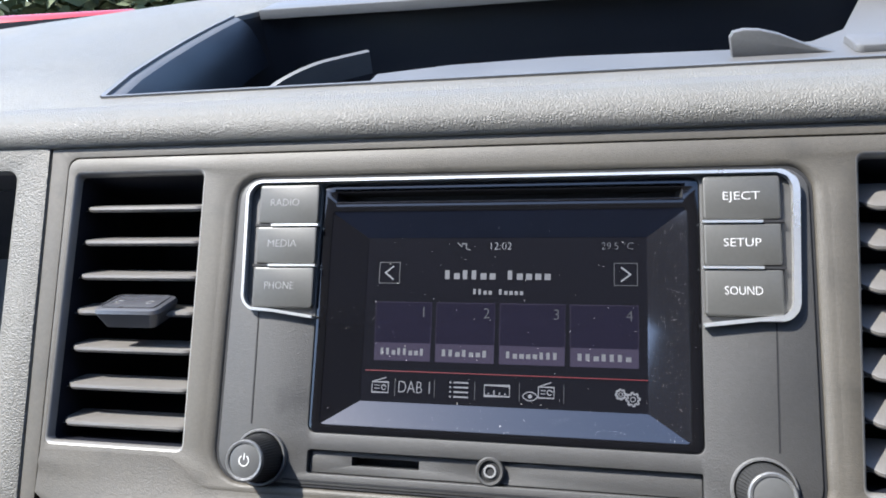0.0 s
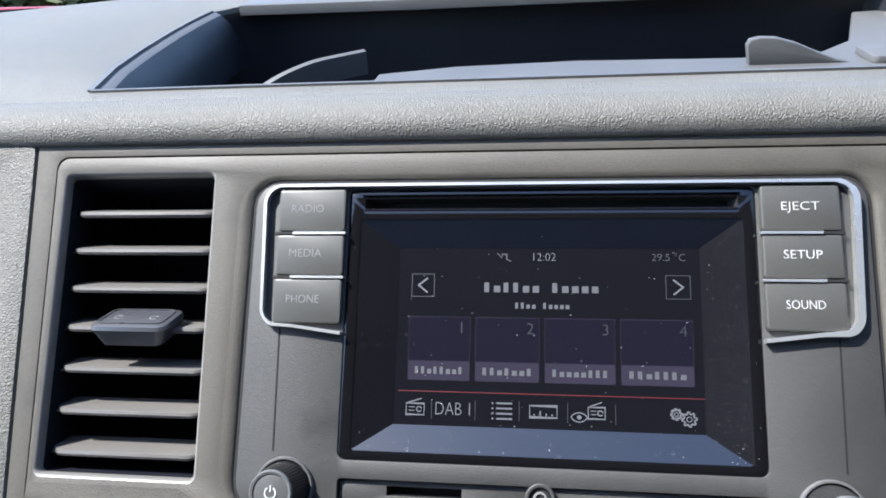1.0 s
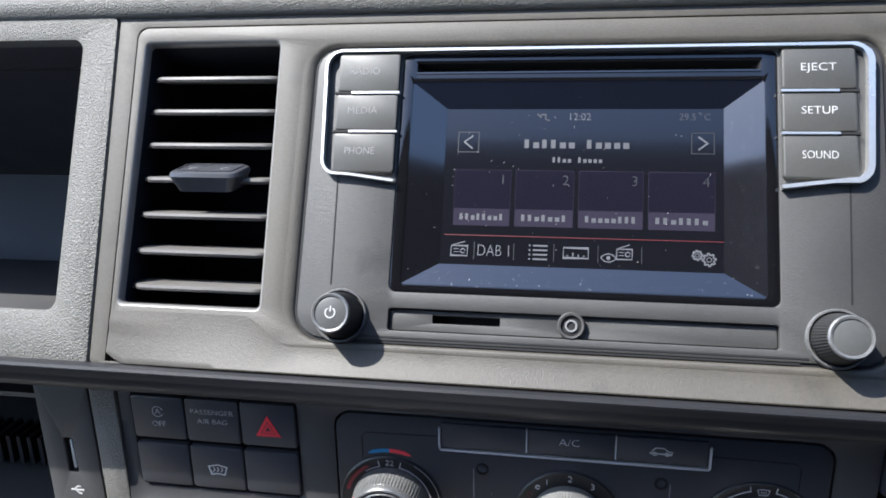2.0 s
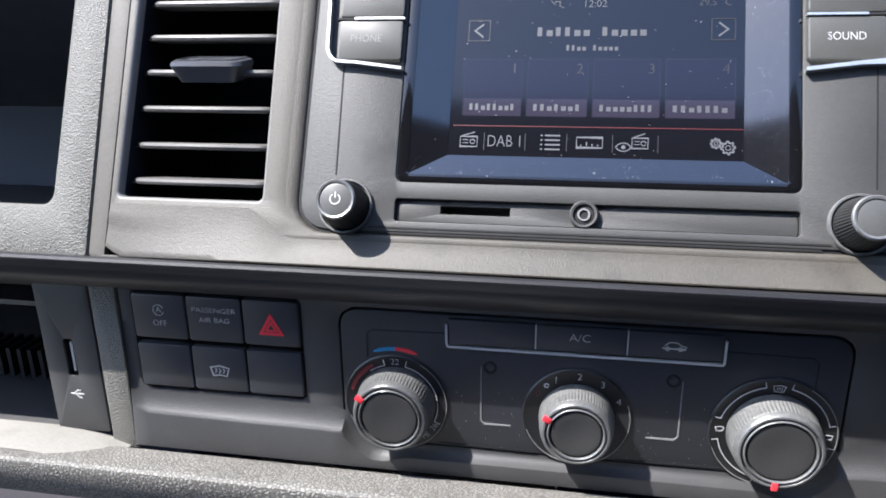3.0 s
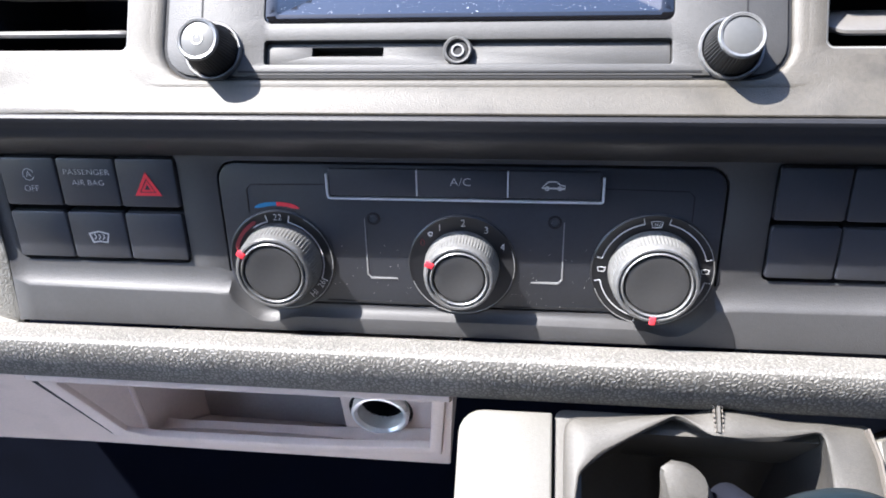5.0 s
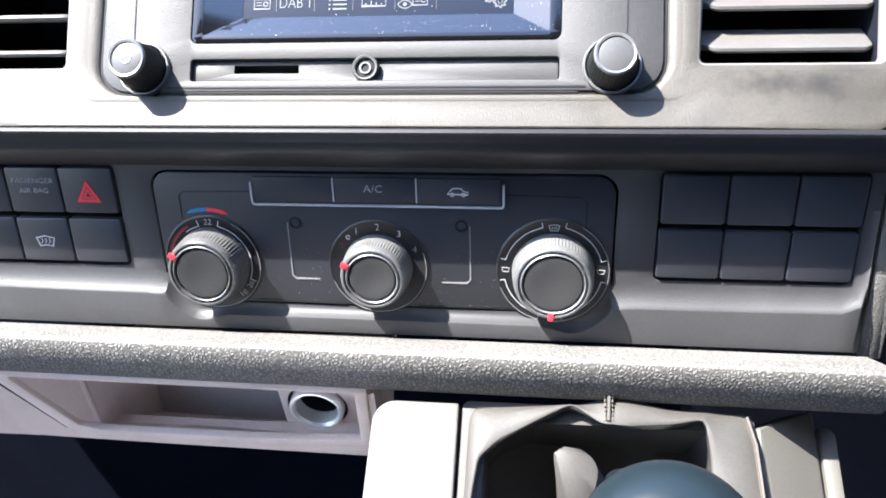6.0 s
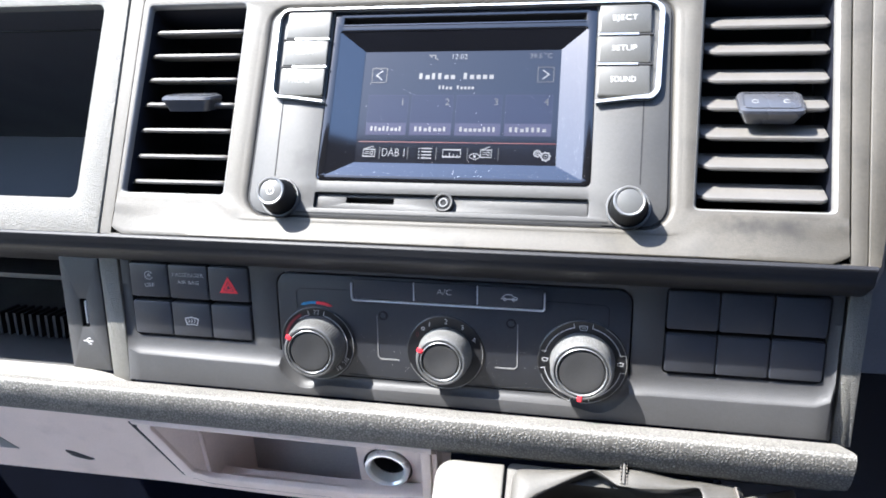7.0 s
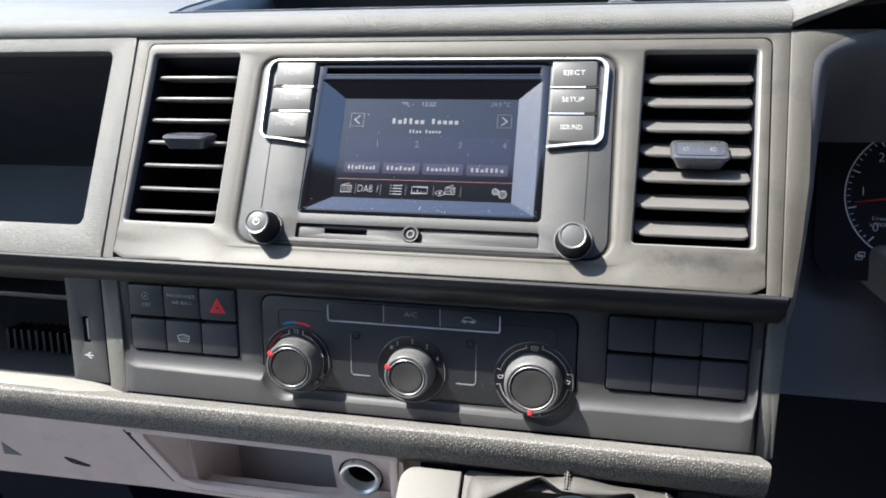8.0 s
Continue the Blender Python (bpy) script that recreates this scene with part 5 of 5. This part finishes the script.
# set deep and near black, so the driver side reads as shaded
solo("driver_lower_dash", plate([(0.1955, LOW_B), (0.1955, 0.0195), (0.86, 0.0195), (0.86, LOW_B)], -0.250, -0.240, bevel=0.003), DARK, LOWERF, "dash panel under the instruments, blackened for shade", "dash panel", kind="structure")
solo("panel_cheek", plate(rrect(0.1955, 0.2050, LOW_B, 0.0215, 0.001), -0.240, 0.0008, bevel=0.002), TOPPAD, LOWERF, "grained end of the lower dash", "dash trim", kind="structure")
# shade below the column is put into its near-black colour
solo("driver_knee_panel", box(0.1935, 0.86, 0.205, 0.24, -0.60, -0.16, 0.004), DARK, CAB, "panel below the steering column, blackened for shade", "dash panel", kind="structure")

column = thing("steering_column", CAB, "pale grey steering column cover below the instruments", "steering column")
part("cover", box(0.2880, 0.470, 0.046, 0.230, -0.1100, -0.0780, 0.006), SILL, column)

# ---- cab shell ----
solo("footwell_wall", box(-0.86, 0.95, 0.34, 0.36, -0.95, -0.10), FOOT, CAB, "bulkhead behind the footwell, blackened for shade", "wall", kind="structure")
# out of view; kept pale to bounce sunlight onto the lower dash
solo("floor", box(-0.90, 0.95, -1.0, -0.20, -0.97, -0.95), MATTING, CAB, "unseen cab floor, pale to bounce light up", "floor", kind="structure")
solo("footwell_mat", box(-0.90, 0.95, -0.20, 0.36, -0.97, -0.945, 0.004), FOOT, CAB, "footwell mat, blackened for shade", "floor mat", kind="structure")
# unseen and cut short to admit sun; dark to keep the screen dark
solo("ceiling", box(-0.86, 0.95, -1.0, -0.60, 0.62, 0.64), HEADLINE, CAB, "short unseen headlining, dark for the screen to reflect", "ceiling", kind="structure")
# unseen; dark so that the screen mirrors something dark
solo("wall_rear", box(-0.90, 0.95, -1.02, -1.0, -0.10, 0.64), REARTRIM, CAB, "unseen upper rear wall, dark for the screen to reflect", "wall", kind="structure")
# out of view; its blue tints the light bounced into the shade
solo("wall_rear_lower", box(-0.90, 0.95, -1.02, -1.0, -0.97, -0.10), REARLOW, CAB, "unseen lower rear wall, blue to tint the bounced light", "wall", kind="structure")
# cut low to let light in from the left; coloured with the footwell shade
solo("wall_left", box(-0.90, -0.86, -1.0, 0.78, -0.97, -0.30), FOOT, CAB, "low cab side wall, blackened for shade", "wall", kind="structure")
solo("wall_right", box(0.91, 0.95, -1.0, 0.78, -0.97, 0.02), CLOTH, CAB, "grey cab door trim below the window", "wall", kind="structure")
# added out of view to hold back sky light from the right
solo("wall_right_upper", box(0.91, 0.95, -1.0, 0.30, 0.022, 0.64), REARTRIM, CAB, "unseen upper side wall that darkens the right", "wall", kind="structure")
solo("scuttle", box(-0.90, 0.95, 0.462, 0.50, -0.3, 0.135), DARK, CAB, "black scuttle below the windscreen", "dash body", kind="structure")

# ---- outside ----
solo("ground", box(-300, 300, -300, 300, -1.52, -1.50), ASPHALT, CAB, "grey asphalt parking ground", "ground", kind="structure")


def parked_van(m, paint, label):
    v = thing("parked_van", m, label, "van")
    side = [(-2.4, 0.45), (-2.4, 1.0), (-2.2, 1.9), (-2.05, 2.0), (1.2, 2.0), (1.75, 1.25), (2.35, 1.05), (2.4, 0.45)]
    bm = bmesh.new()
    rws = [[bm.verts.new((x, y, z)) for x, z in side] for y in (-0.95, 0.95)]
    n = len(side)
    for k in range(n):
        bm.faces.new((rws[0][k], rws[0][(k + 1) % n], rws[1][(k + 1) % n], rws[1][k]))
    bm.faces.new(rws[0])
    bm.faces.new(rws[1])
    bmesh.ops.bevel(bm, geom=list(bm.edges), offset=0.06, segments=2, affect="EDGES", profile=0.5)
    part("body", bm, paint, v)
    for x0, x1 in ((-2.0, -0.8), (-0.7, 0.35), (0.45, 1.25)):
        part("window", plate([(x0, 1.2), (x1, 1.2), (x1 - (0.35 if x1 > 1 else 0), 1.75), (x0, 1.75)], 0.0, 0.02), GLOSS, v, "dark side window", pose(0, -0.955, 0, 90, 0, 0))
    for x in (-1.5, 1.5):
        part("wheel", lathe([(0.0, -0.1), (0.2, -0.1), (0.33, -0.1), (0.34, 0.0), (0.33, 0.1), (0.2, 0.1), (0.0, 0.08)], n=32), TYRE, v, "", pose(x, -0.9, 0.34, 90, 0, 0))
    return v


parked_van(pose(-7.3, 9.2, -0.55, 0, 0, 122), REDCAR, "red parked van on the asphalt")
# a low uneven hedge of many small leaves behind the parked van
rng = random.Random(5)
verts, faces = [], []
for k in range(9000):
    x, y, z = rng.uniform(-24, -4), 15.5 + rng.gauss(0, 0.45), rng.random() * 3.0 + 0.25 * math.sin(k)
    a, b_, s = rng.random() * 6.28, rng.random() * 3.14, 0.16 + 0.16 * rng.random()
    u, w_ = Vector((math.cos(a), math.sin(a), 0)) * s, Vector((-math.sin(a) * math.cos(b_), math.cos(a) * math.cos(b_), math.sin(b_))) * s * 0.6
    c = Vector((x, y, z - 0.55))
    n = len(verts)
    verts += [c - u, c + w_, c + u, c - w_]
    faces.append((n, n + 1, n + 2, n + 3))
me = bpy.data.meshes.new("hedge")
me.from_pydata([tuple(v) for v in verts], [], faces)
me.materials.append(HEDGE)
tagged(new("hedge", me), "low green leafy hedge beside the parking ground", "hedge", kind="stuff")

# dust on the gloss screen surround, display and heater panel
bm = bmesh.new()
for k in range(230):
    x, y = rng.uniform(-0.072, 0.072), rng.uniform(-0.046, 0.034)
    if rng.random() < 0.35:
        x, y = rng.uniform(-0.066, 0.066), rng.uniform(-0.045, -0.037)
    inside = abs(x) < 0.055 and -0.037 < y < 0.0285
    if inside:
        z = -0.00672
    elif abs(x) < 0.068 and -0.0445 < y < 0.0365:
        q = max((abs(x) - 0.055) / 0.0135, (-0.037 - y) / 0.008, (y - 0.0285) / 0.0085, 0)
        z = -0.0067 + 0.0054 * min(1, q) + 0.00006
    else:
        z = -0.00115
    r = rng.choice((0.00006, 0.00008, 0.0001, 0.00014)) * (1.6 if rng.random() < 0.05 else 1)
    bmesh.ops.create_circle(bm, cap_ends=True, segments=5, radius=r, matrix=Matrix.Translation((x, y, z)))
for k in range(420):
    side = rng.random()
    if side < 0.65:
        x, y = 0.0560 + 0.0120 * rng.random() ** 0.7, rng.uniform(-0.036, 0.034)
    else:
        x, y = rng.uniform(-0.0670, 0.0670), -0.0375 - 0.0070 * rng.random()
    q = max((abs(x) - 0.0546) / 0.0139, (-0.0360 - y) / 0.0092, (y - 0.0290) / 0.0095, 0)
    bmesh.ops.create_circle(bm, cap_ends=True, segments=5, radius=rng.choice((0.00004, 0.00005, 0.00007)), matrix=Matrix.Translation((x, y, -0.0067 + 0.0054 * min(1, q) + 0.00008)))
tagged(part("dust", bm, DUST, None), "fine pale dust specks on the screen", "dust", kind="stuff").matrix_world = UPPER
bm = bmesh.new()
for k in range(220):
    x, y = rng.uniform(-0.094, 0.094), rng.uniform(-0.046, -0.02)
    if min(math.hypot(x - c, y - CY) for c in CX) < 0.023:
        continue
    bmesh.ops.create_circle(bm, cap_ends=True, segments=5, radius=rng.choice((0.00008, 0.0001, 0.00014)), matrix=Matrix.Translation((x, y, 0.00046)))
tagged(part("dust", bm, DUST, None), "fine pale dust specks on the heater panel", "dust", kind="stuff").matrix_world = LOWERF
